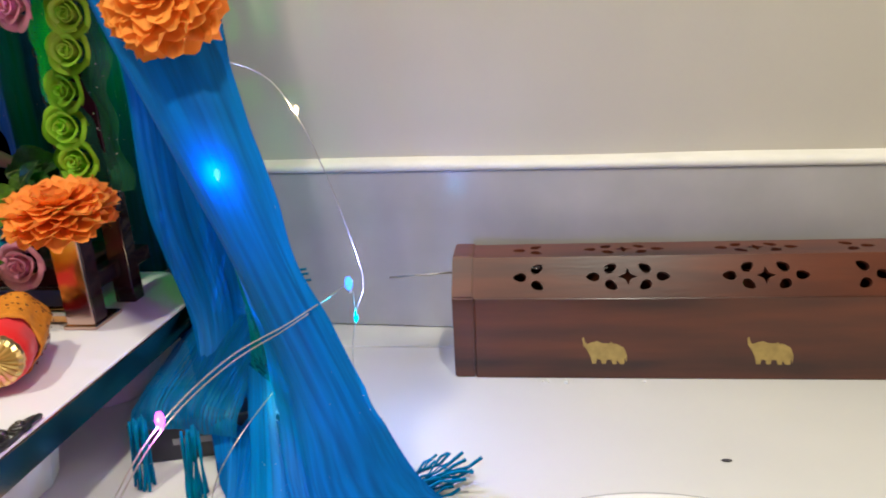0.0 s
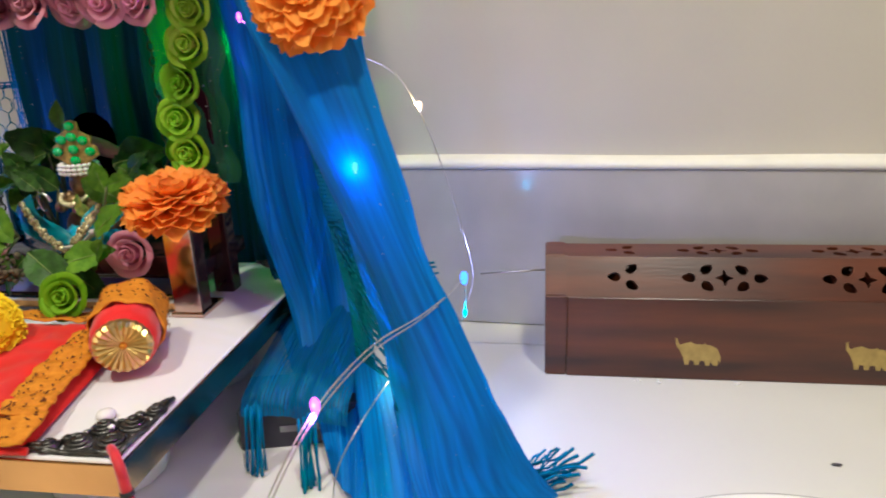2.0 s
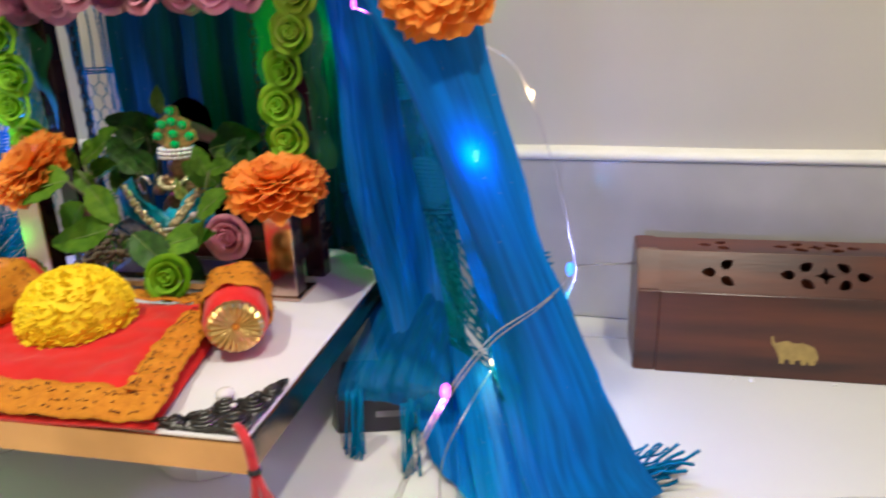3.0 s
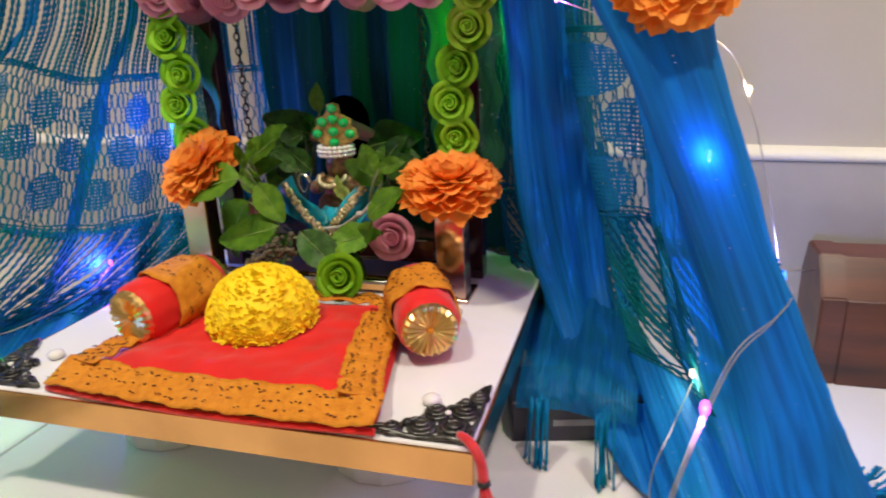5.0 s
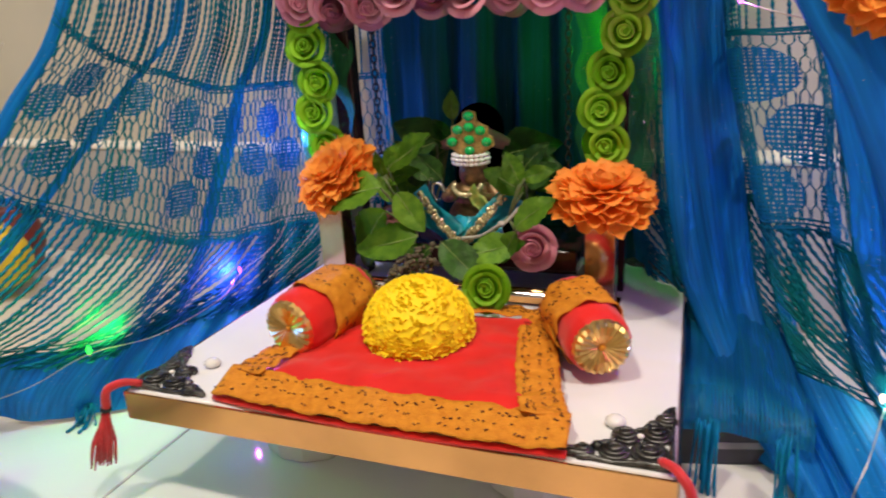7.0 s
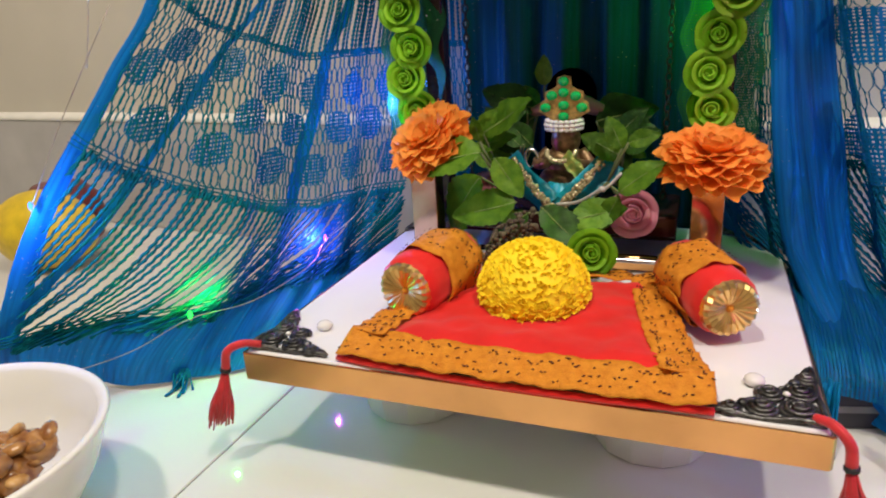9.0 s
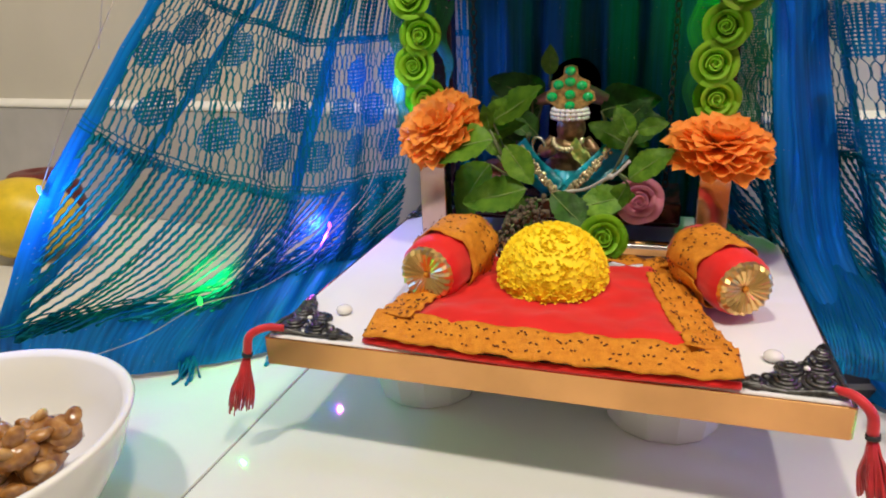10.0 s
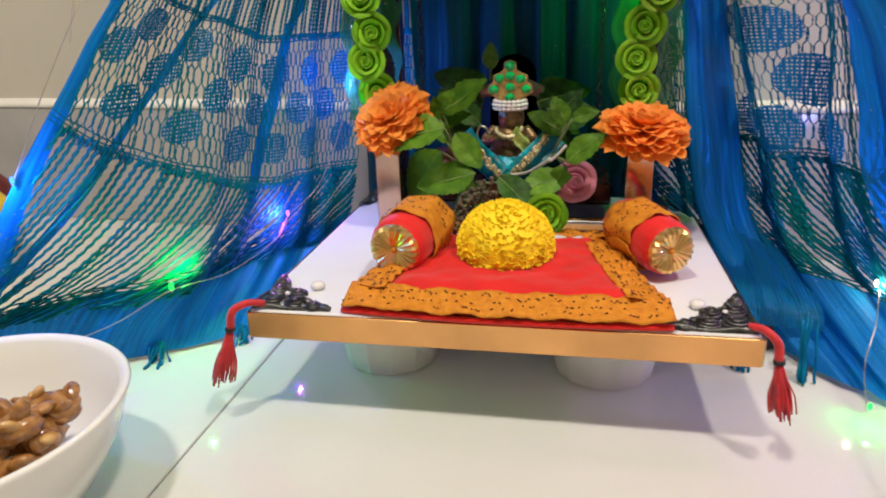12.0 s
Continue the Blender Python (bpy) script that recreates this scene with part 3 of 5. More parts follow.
tassel((-0.372, 0.402, 0.081), (-0.3895, 0.392, 0.079), (-0.402, 0.389, 0.030), 5)
tassel((-0.078, 0.404, 0.081), (-0.0655, 0.392, 0.077), (-0.059, 0.388, 0.034), 6)


# ---- cushion and bolsters ----
def mat_point(s, t):
    """s along the front, t from front to back."""
    a, b = Vector((-0.318, 0.403, 0)), Vector((-0.120, 0.401, 0))
    c, d = Vector((-0.150, 0.540, 0)), Vector((-0.298, 0.540, 0))
    return (a * (1 - s) + b * s) * (1 - t) + (d * (1 - s) + c * s) * t


cushion = thing("seat_cushion", "red satin seat cushion bordered with orange lace", "cushion")
bm = bmesh.new()
N = 40
grid = []
for j in range(N + 1):
    row = []
    for i in range(N + 1):
        s, t = i / N, j / N
        edge = min(s, 1 - s, t, 1 - t)
        p = mat_point(s, t)
        puff = 0.013 * min(1, edge * 6) ** 0.7
        p.z = 0.0795 + puff + 0.0022 * noise.noise((s * 5, t * 5, 2)) * min(1, edge * 8) + 0.0016 * noise.noise((s * 20, t * 13, 4)) * min(1, edge * 10)
        row.append(bm.verts.new(p))
    grid.append(row)
for j in range(N):
    for i in range(N):
        bm.faces.new((grid[j][i], grid[j][i + 1], grid[j + 1][i + 1], grid[j + 1][i]))
part("satin", bm, RED, cushion, "gathered red satin")


def lace_strip(points, width, up, name, parent, seed, lift=0.0012):
    """A wavy ribbon of lace along points; up(p) gives the way across."""
    rs = random.Random(seed)
    bm = bmesh.new()
    n = 90
    rows_ = []
    for k in range(n + 1):
        t = k / n
        p = spline(points, t)
        d = (spline(points, min(1, t + 0.01)) - spline(points, max(0, t - 0.01))).normalized()
        across, nrm = up(p, d)
        row = []
        for q in range(9):
            w = q / 8 - 0.5
            ruffle = 0.0009 * math.sin(t * 41 + 3 * w) + 0.0011 * noise.noise((t * 17, w * 3, seed))
            scallop = (0.0007 * abs(math.sin(t * 60)) + 0.0009 * noise.noise((t * 23, q, seed))) * (1 if q == 8 else -1 if q == 0 else 0)
            row.append(bm.verts.new(p + across * (w * width + scallop) + nrm * (lift + ruffle + 0.0012)))
        rows_.append(row)
    for a, b in zip(rows_, rows_[1:]):
        for q in range(8):
            bm.faces.new((a[q], b[q], b[q + 1], a[q + 1]))
    strip = part(name, bm, LACE, parent, "ruffled orange lace")
    sol = strip.modifiers.new("thickness", "SOLIDIFY")
    sol.thickness = 0.0008
    bm = bmesh.new()
    for k in range(120):
        t = (k + rs.uniform(0.1, 0.9)) / 120
        p = spline(points, t)
        d = (spline(points, min(1, t + 0.01)) - spline(points, max(0, t - 0.01))).normalized()
        across, nrm = up(p, d)
        w = rs.choice((-0.30, -0.05, 0.22, 0.34)) + rs.uniform(-0.05, 0.05)
        c = p + across * w * width + nrm * (lift + 0.0024 + 0.0009 * math.sin(t * 41 + 3 * w) + 0.0011 * noise.noise((t * 17, w * 3, seed)))
        l_ = rs.uniform(0.0004, 0.0010)
        way = (d * math.cos(0.5) + across * math.sin(rs.uniform(-0.8, 0.8))).normalized()
        side = way.cross(nrm).normalized() * 0.0003
        q = [bm.verts.new(c - way * l_ - side), bm.verts.new(c + way * l_ - side), bm.verts.new(c + way * l_ + side), bm.verts.new(c - way * l_ + side)]
        top = [bm.verts.new(v.co + nrm * 0.0005) for v in q]
        bm.faces.new(top)
        for i in range(4):
            bm.faces.new((q[i], q[(i + 1) % 4], top[(i + 1) % 4], top[i]))
    part("stitches", bm, LACE_DARK, parent, "dark brown stitches", smooth=False)


def flat_up(p, d):
    return Vector((-d.y, d.x, 0.12)).normalized(), Vector((0, 0, 1))


def front_up(p, d):
    return Vector((-d.y, d.x, 0.30)).normalized(), Vector((0, -0.25, 0.97))


def edge_line(pairs, z):
    return [mat_point(s, t) + Vector((0, 0, z)) for s, t in pairs]


lace_strip(edge_line([(-0.01, 0.055), (0.25, 0.03), (0.5, 0.02), (0.75, 0.03), (1.01, 0.055)], 0.0845), 0.022, front_up, "lace_border", cushion, 1)
lace_strip(edge_line([(0.95, 0.09), (0.93, 0.3), (0.92, 0.65), (0.93, 0.98)], 0.0885), 0.023, flat_up, "lace_border", cushion, 2)
lace_strip(edge_line([(0.06, 0.98), (0.07, 0.65), (0.06, 0.3), (0.05, 0.09)], 0.0885), 0.023, flat_up, "lace_border", cushion, 3)
lace_strip(edge_line([(0.98, 0.95), (0.7, 0.96), (0.3, 0.96), (0.02, 0.95)], 0.0885), 0.020, flat_up, "lace_border", cushion, 4)
part("piping", tube(edge_line([(-0.010, -0.008), (0.25, -0.034), (0.5, -0.044), (0.75, -0.034), (1.00, -0.008)], 0.0794), 0.0020, 8, smooth_steps=50), RED, cushion, "red satin edge below the lace")


def bolster(front, back, radius, seed):
    f, b = Vector(front), Vector(back)
    root = thing("bolster", "small red satin bolster with pleated gold ends and orange lace", "bolster", group="bolsters on the cushion")
    length = (b - f).length
    root.matrix_basis = Matrix.Translation(f) @ (b - f).to_track_quat("Z", "Y").to_matrix().to_4x4()
    R = radius
    bm = lathe([(R * 0.80, 0.0), (R * 0.95, 0.003), (R, 0.009), (R * 1.02, length / 2), (R, length - 0.009), (R * 0.95, length - 0.003), (R * 0.80, length)], 40)
    for v in bm.verts:
        a = math.atan2(v.co.y, v.co.x)
        k = 1 + 0.018 * math.sin(a * 13 + v.co.z * 200) + 0.02 * noise.noise((math.cos(a), math.sin(a), v.co.z * 20))
        v.co.x *= k
        v.co.y *= k
    part("body", bm, RED, root, "red satin body")
    for z, way in ((-0.0005, -1), (length + 0.0005, 1)):
        bm = bmesh.new()
        n = 44
        mid = bm.verts.new((0, 0, z - way * 0.002))
        rings = []
        for r, dz in ((0.12, 0.0), (0.45, 0.002), (0.72, 0.0025), (0.84, 0.001), (0.88, -0.003)):
            rings.append([bm.verts.new((R * r * math.cos(2 * math.pi * k / n), R * r * math.sin(2 * math.pi * k / n), z + way * (dz + (0.0012 * r if k % 2 else -0.0008 * r)))) for k in range(n)])
        for k in range(n):
            bm.faces.new((mid, rings[0][k], rings[0][(k + 1) % n]))
            for a, c in zip(rings, rings[1:]):
                bm.faces.new((a[k], a[(k + 1) % n], c[(k + 1) % n], c[k]))
        cap = part("end_cap", bm, GOLD_FAN, root, "pleated gold foil end", smooth=False)
        part("button", ball(0.0022, (0, 0, z), (1, 1, 0.7), 8), LACE, cap, "orange thread knot")
    pts = [Vector((R * 1.05 * math.cos(a), R * 1.05 * math.sin(a), length * 0.56 + 0.002 * math.sin(a * 3))) for a in (2 * math.pi * k / 16 for k in range(17))]
    lace_strip(pts, length * 0.55, lambda p, d: (Vector((0, 0, 1)), Vector((p.x, p.y, 0)).normalized()), "lace_wrap", root, seed, 0.0002)


bolster((-0.2965, 0.449, 0.1035), (-0.283, 0.512, 0.1065), 0.0205, 11)
bolster((-0.1130, 0.474, 0.1000), (-0.1405, 0.530, 0.1030), 0.0190, 12)


# ---- flowers ----
def petal(bm, m, length, width, curl, jag, rs, nu=4, nv=5):
    """A petal from the origin along +x, rising by curl, with a ragged tip."""
    rows_ = []
    for i in range(nv + 1):
        t = i / nv
        w = width * (0.35 + 0.65 * math.sin(min(1, t * 1.25) * math.pi / 2)) * (1 if t < 0.8 else 1 - (t - 0.8) * 1.2)
        row = []
        for j in range(nu + 1):
            s = j / nu * 2 - 1
            tip = jag * (rs.random() if i == nv else 0)
            x = length * (t - 0.10 * s * s * t) - tip * length
            z = curl * length * t * t + 0.22 * width * s * s * t + rs.uniform(-0.03, 0.03) * width
            row.append(bm.verts.new(m @ Vector((x, s * w / 2, z))))
        rows_.append(row)
    for a, b in zip(rows_, rows_[1:]):
        for j in range(nu):
            bm.faces.new((a[j], b[j], b[j + 1], a[j + 1]))


def marigold(place, facing, size, seed, label):
    rs = random.Random(seed)
    root = thing("marigold", label, "flower", group="orange marigolds")
    root.matrix_basis = Matrix.Translation(place) @ Vector(facing).to_track_quat("Z", "Y").to_matrix().to_4x4()
    R = size / 2
    for layer, (count, tilt, length, lift) in enumerate(((18, -14, 1.0, 0.0), (18, -5, 1.02, 0.04), (17, 5, 0.97, 0.08), (14, 14, 0.86, 0.12), (11, 26, 0.70, 0.15), (8, 42, 0.52, 0.17), (6, 66, 0.36, 0.18))):
        bm = bmesh.new()
        for k in range(count):
            m = pose(0, 0, R * lift, 0, 0, 360 * (k + 0.5 * (layer % 2) + rs.uniform(-0.15, 0.15)) / count) @ pose(R * 0.06, 0, 0, rs.uniform(-12, 12), -tilt + rs.uniform(-7, 7), 0)
            petal(bm, m, R * length * rs.uniform(0.93, 1.05), R * 0.47, 0.10 if layer < 3 else -0.05, 0.15, rs)
        part("petal_ring", bm, ORANGE, root)
    part("calyx", lathe([(0, -R * 0.34), (R * 0.12, -R * 0.32), (R * 0.2, -R * 0.05), (R * 0.1, R * 0.1), (0, R * 0.12)], 12), GREEN_FOAM, root)
    return root


marigold((-0.1255, 0.572, 0.160), (0.08, -0.26, 0.95), 0.073, 1, "orange cloth marigold on top of the swing's post")
marigold((-0.325, 0.578, 0.170), (-0.30, -0.62, 0.70), 0.070, 2, "tilted orange cloth marigold on top of the swing's post")
marigold((0.010, 0.502, 0.287), (0.0, -0.75, 0.35), 0.068, 3, "orange cloth marigold pinned high on the blue drape")


def pompom(place, size, facing, seed):
    rs = random.Random(seed)
    root = thing("chrysanthemum", "fresh yellow chrysanthemum head lying on the cushion", "flower")
    root.matrix_basis = Matrix.Translation(place) @ Vector(facing).to_track_quat("Z", "Y").to_matrix().to_4x4()
    R = size / 2
    bm = bmesh.new()
    n = 1500
    for k in range(n):
        h = 1 - 1.72 * (k + 0.5) / n
        h = max(-0.75, min(0.999, h + rs.uniform(-0.05, 0.05)))
        a = k * 2.399963 + rs.uniform(-0.6, 0.6)
        r = math.sqrt(max(0, 1 - h * h))
        d = Vector((r * math.cos(a), r * math.sin(a), h))
        c = Vector((d.x * R, d.y * R, d.z * R * 0.82))
        low = max(0.0, 0.25 - h)
        lie = (d * 0.75 + Vector((-d.x * h, -d.y * h, r * r)) * 0.9 + Vector((rs.uniform(-.35, .35), rs.uniform(-.35, .35), rs.uniform(-.25, .25)))).normalized()
        side = lie.cross(d).normalized()
        m = Matrix.Translation(c * (0.955 - 0.08 * low)) @ Matrix((lie, -side, lie.cross(-side))).transposed().to_4x4()
        petal(bm, m, R * (0.055 + 0.18 * low) * rs.uniform(0.7, 1.3), R * (0.105 + 0.06 * low), 0.35, 0.12, rs, 2, 2)
    part("petals", bm, YELLOW, root)
    bm = ball(R * 0.965, (0, 0, 0), (1, 1, 0.815), 64)
    for v in bm.verts:
        v.co *= 1 + 0.022 * noise.noise(v.co * 420)
    part("core", bm, YELLOW, root)
    part("calyx", ball(R * 0.3, (0, 0, -R * 0.62), (1, 1, 0.5), 10), STEM, root)


pompom((-0.2235, 0.478, 0.1025), 0.066, (0.05, -0.22, 0.96), 4)


def rose_meshes(mat):
    """Foam rose along +z, radius about 1: a rolled bud and two rings of cupped petals with rolled rims."""
    def cup(r0, r1, h, arc, rim):
        bm = bmesh.new()
        rows_ = []
        for i in range(7):
            t = i / 6
            row = []
            for j in range(11):
                s = j / 10 * 2 - 1
                a = s * arc / 2
                drop = 0.34 * abs(s) ** 1.5 * h
                rr = (r0 + (r1 - r0) * t) * (1.0 - 0.07 * s * s) + rim * max(0, t - 0.7) * 2.2
                zz = (h - drop) * min(1, t * 1.12) - rim * max(0, t - 0.8) * 1.6
                row.append(bm.verts.new((rr * math.cos(a), rr * math.sin(a), zz)))
            rows_.append(row)
        for a, b in zip(rows_, rows_[1:]):
            for j in range(10):
                bm.faces.new((a[j], b[j], b[j + 1], a[j + 1]))
        bmesh.ops.solidify(bm, geom=bm.faces[:], thickness=0.05)
        return mesh_from(bm, "petal", mat)
    bm = bmesh.new()
    prev = None
    for k in range(101):
        t = k / 100
        a = t * 2 * math.pi * 2.1
        r = (0.05 + 0.27 * t ** 0.9) * (1 + 0.08 * math.sin(2.5 * a))
        top = 0.95 - 0.22 * t + 0.05 * math.sin(2.5 * a + 0.6)
        col = [bm.verts.new((rr * math.cos(a), rr * math.sin(a), z)) for rr, z in ((r * 0.8, 0.25), (r, top - 0.12), (r + 0.05, top), (r + 0.09, top - 0.03))]
        if prev:
            for q in range(3):
                bm.faces.new((prev[q], col[q], col[q + 1], prev[q + 1]))
        prev = col
    disc = [bm.verts.new((0.45 * math.cos(2 * math.pi * k / 20), 0.45 * math.sin(2 * math.pi * k / 20), 0.42)) for k in range(20)]
    tip = bm.verts.new((0, 0, 0.72))
    for k in range(20):
        bm.faces.new((disc[k], disc[(k + 1) % 20], tip))
    bmesh.ops.solidify(bm, geom=bm.faces[:], thickness=0.05)
    return mesh_from(bm, "bud", mat), cup(0.34, 0.60, 0.84, 2.5, 0.15), cup(0.50, 0.88, 0.66, 1.85, 0.26)


ROSES = {}


def rose(mat, place, facing, radius, spin, label, group, turn=0):
    if mat.name not in ROSES:
        ROSES[mat.name] = rose_meshes(mat)
    bud, inner, outer = ROSES[mat.name]
    root = thing("foam_rose", label, "flower", group=group)
    root.matrix_basis = Matrix.Translation(place) @ Vector(facing).to_track_quat("Z", "Y").to_matrix().to_4x4() @ pose(0, 0, 0, 0, 0, spin) @ Matrix.Scale(radius, 4)
    part("bud", bud, None, root)
    for k in range(3):
        part("petal", inner, None, root).rotation_euler = (0, 0, 2.094 * k)
    for k in range(5):
        part("petal", outer, None, root).rotation_euler = (0.08 * (k % 2), 0, 1.257 * k + 0.5)


for k, (x, z) in enumerate(((-0.128, 0.190), (-0.132, 0.214), (-0.125, 0.239), (-0.117, 0.264), (-0.112, 0.289))):
    rose(GREEN_FOAM, (x, 0.612, z), (rnd(-0.2, 0.1), -1, rnd(-0.1, 0.25)), 0.0158, rnd(0, 360), "lime green foam rose on the swing's upright", "green foam roses")
for k, (x, z) in enumerate(((-0.345, 0.191), (-0.353, 0.215), (-0.347, 0.240), (-0.355, 0.265), (-0.352, 0.290))):
    rose(GREEN_FOAM, (x, 0.606, z), (rnd(-0.1, 0.2), -1, rnd(-0.1, 0.25)), 0.0158, rnd(0, 360), "lime green foam rose on the swing's upright", "green foam roses")
for k in range(9):
    rose(PINK, (-0.352 + 0.0265 * k, 0.602 + rnd(-0.003, 0.003), 0.2965 + rnd(-0.003, 0.004)), (rnd(-0.3, 0.3), -1, rnd(-0.5, 0.1)), 0.0178, rnd(0, 360), "pink foam rose along the swing's top bar", "pink foam roses")
rose(GREEN_FOAM, (-0.199, 0.545, 0.101), (0.15, -1, 0.35), 0.0165, 40, "lime green foam rose lying by the yellow flower", "loose foam roses")
rose(PINK, (-0.285, 0.594, 0.130), (-0.1, -1, 0.1), 0.0150, 10, "pink foam rose on the swing's seat", "pink foam roses on the seat")
rose(PINK, (-0.177, 0.594, 0.118), (0.1, -1, 0.1), 0.0175, 80, "pink foam rose on the swing's seat", "pink foam roses on the seat")

# ---- swing ----
swing = thing("swing_frame", "small altar swing of copper mirror strips and dark acrylic", "swing", (0, 0, 0.0))
for x in (-0.331, -0.1265):
    post = part("post", box(x - 0.0105, x + 0.0105, 0.5705, 0.585, 0.077, 0.150, 0.0008, 1), MAROON, swing, "dark acrylic post with a copper mirror face", smooth=False)
    part("mirror_face", box(x - 0.0102, x + 0.0102, 0.5685, 0.5702, 0.078, 0.149, 0.0004, 1), BRONZE, post, "copper mirror strip", smooth=False)
    part("foot", box(x - 0.0125, x + 0.0125, 0.5665, 0.60, 0.077, 0.080, 0.0006, 1), BRONZE, post, smooth=False)
    side = 1 if x > -0.2 else -1
    part("upright", box(x + side * 0.004 - 0.008, x + side * 0.004 + 0.008, 0.618, 0.632, 0.077, 0.31, 0.0008, 1), MAROON, swing, "dark upright behind the roses", smooth=False)
    part("side_beam", box(x - 0.006, x + 0.006, 0.585, 0.66, 0.10, 0.112, 0.0008, 1), MAROON, swing, smooth=False)
for x in (-0.352, -0.124):
    bm = bmesh.new()
    uvl = bm.loops.layers.uv.new("UVMap")
    grid = [[(bm.verts.new((x + (i / 8 - 0.5) * 0.050 + 0.003 * math.sin(j * 0.9), 0.6165 - 0.004 * math.cos(i * 1.1 + j * 0.4), 0.165 + 0.0060 * j)), (i * 0.006, j * 0.006)) for i in range(9)] for j in range(25)]
    for j in range(24):
        for i in range(8):
            q = (grid[j][i], grid[j][i + 1], grid[j + 1][i + 1], grid[j + 1][i])
            face = bm.faces.new([c[0] for c in q])
            for loop, c in zip(face.loops, q):
                loop[uvl].uv = c[1]
    part("ribbon", bm, GREEN_GAUZE, swing, "sheer green ribbon behind the roses")
    bm = bmesh.new()
    for k in range(70):
        ball(rnd(0.0004, 0.0008), (x + rnd(-0.026, 0.026), 0.610 + rnd(-0.002, 0.002), rnd(0.165, 0.31)), (1, 1, 1), 6, bm)
    tagged(part("glitter", bm, SILVER, swing, "tiny silver glitter beads"), kind="stuff")
part("top_bar", box(-0.37, -0.095, 0.612, 0.626, 0.300, 0.318, 0.0008, 1), MAROON, swing, smooth=False)
part("front_rail", box(-0.3235, -0.134, 0.572, 0.5775, 0.0855, 0.0885, 0.0005, 1), SILVER, swing, "thin silver rail", smooth=False)
part("lower_beam", box(-0.3235, -0.134, 0.578, 0.584, 0.078, 0.0885, 0.0005, 1), GOLD, swing, smooth=False)
part("seat", box(-0.312, -0.146, 0.600, 0.672, 0.094, 0.112, 0.002, 2), MAROON, swing, "dark acrylic seat")
part("seat_front", box(-0.312, -0.146, 0.596, 0.600, 0.098, 0.114, 0.001, 1), MAROON, swing, smooth=False)
bm = bmesh.new()
arch = [bm.verts.new((-0.232 + 0.020 * math.cos(math.pi * k / 20), 0.647, 0.197 + 0.020 * math.sin(math.pi * k / 20))) for k in range(21)] + [bm.verts.new((-0.255, 0.647, 0.11)), bm.verts.new((-0.209, 0.647, 0.11))]
bm.faces.new(arch)
bmesh.ops.solidify(bm, geom=bm.faces[:], thickness=0.005)
part("backrest", bm, MAROON, swing, "black arched backrest", smooth=False)
bm = ball(0.008, (-0.232, 0.640, 0.191), (4.2, 0.7, 0.95), 20)
for v in bm.verts:
    v.co.z += 0.004 * math.cos((v.co.x + 0.232) * 90) - 0.003
part("head_roll", bm, ROLL, swing, "dusky pink padded roll")
link_mesh = mesh_from(tube([(0.0022 * math.cos(a), 0, 0.0034 * math.sin(a)) for a in (2 * math.pi * k / 10 for k in range(11))], 0.0007, 5), "chain_link", BLACK)
for x, y in ((-0.311, 0.628), (-0.158, 0.628)):
    for k in range(34):
        ob = part("chain_link", link_mesh, None, swing)
        ob.location, ob.rotation_euler = (x, y, 0.122 + 0.0055 * k), (0, 0, 1.57 * (k % 2) + 0.5)

# ---- the figure, its dress and crown ----
bm = bmesh.new()
ball(0.017, (0, 0, 0.018), (1.25, 0.9, 0.9), 20, bm)
ball(0.0135, (0, 0, 0.034), (1.15, 0.8, 1.1), 20, bm)
for side in (-1, 1):
    tube([(side * 0.013, 0.0, 0.043), (side * 0.021, -0.006, 0.034), (side * 0.012, -0.015, 0.036), (side * 0.002 - 0.006, -0.016, 0.042)], 0.0042, 10, bm, 14)
ball(0.0122, (0.001, -0.001, 0.0525), (0.95, 0.95, 1.08), 20, bm)
figure = new("figurine", mesh_from(bm, "figurine", BRASS_SKIN))
figure.location = (-0.2335, 0.630, 0.112)
tagged(figure, "small dark brass seated figurine on the swing's seat", "figurine")

dress = thing("figurine_dress", "turquoise satin dress edged with gold beads on the figurine", "dress", (-0.2335, 0.619, 0.113))
for side in (-1, 1):
    bm = bmesh.new()
    rows_ = []
    for i in range(13):
        t = i / 12
        c = Vector((side * (0.040 - 0.033 * t), -0.014 - 0.006 * math.sin(t * 3), 0.040 - 0.034 * t))
        row = [bm.verts.new(c + Vector((side * 0.0080 * q, -0.003 * math.cos(q * 3 + t * 8), -0.0066 * q))) for q in (-1, -0.5, 0, 0.5, 1)]
        rows_.append(row)
    for a, b in zip(rows_, rows_[1:]):
        for q in range(4):
            bm.faces.new((a[q], b[q], b[q + 1], a[q + 1]))
    bmesh.ops.solidify(bm, geom=bm.faces[:], thickness=0.001)
    part("drapery", bm, TURQ, dress)
    bm = bmesh.new()
    rs = random.Random(8)
    for i in range(34):
        t = i / 33
        for q in (-1, 1):
            ball(rs.uniform(0.0013, 0.0026), (side * (0.033 - 0.031 * t) + rs.uniform(-.0016, .0016), -0.0205 - 0.006 * math.sin(t * 3), 0.040 - 0.037 * t + q * 0.0018), (1, 1, 1), 6, bm)
    part("bead_trim", bm, GOLD_BEAD, dress, "gold and silver bead trim")
bm = lathe([(0.020, 0.0), (0.0235, 0.002), (0.021, 0.012), (0.012, 0.02)], 36)
for v in bm.verts:
    a = math.atan2(v.co.y, v.co.x)
    v.co.x *= 1 + 0.05 * math.sin(a * 12)
    v.co.y *= 1 + 0.05 * math.sin(a * 12)
ob = part("skirt", bm, TURQ, dress)
ob.location = (0, 0.006, 0.0)
bm = bmesh.new()
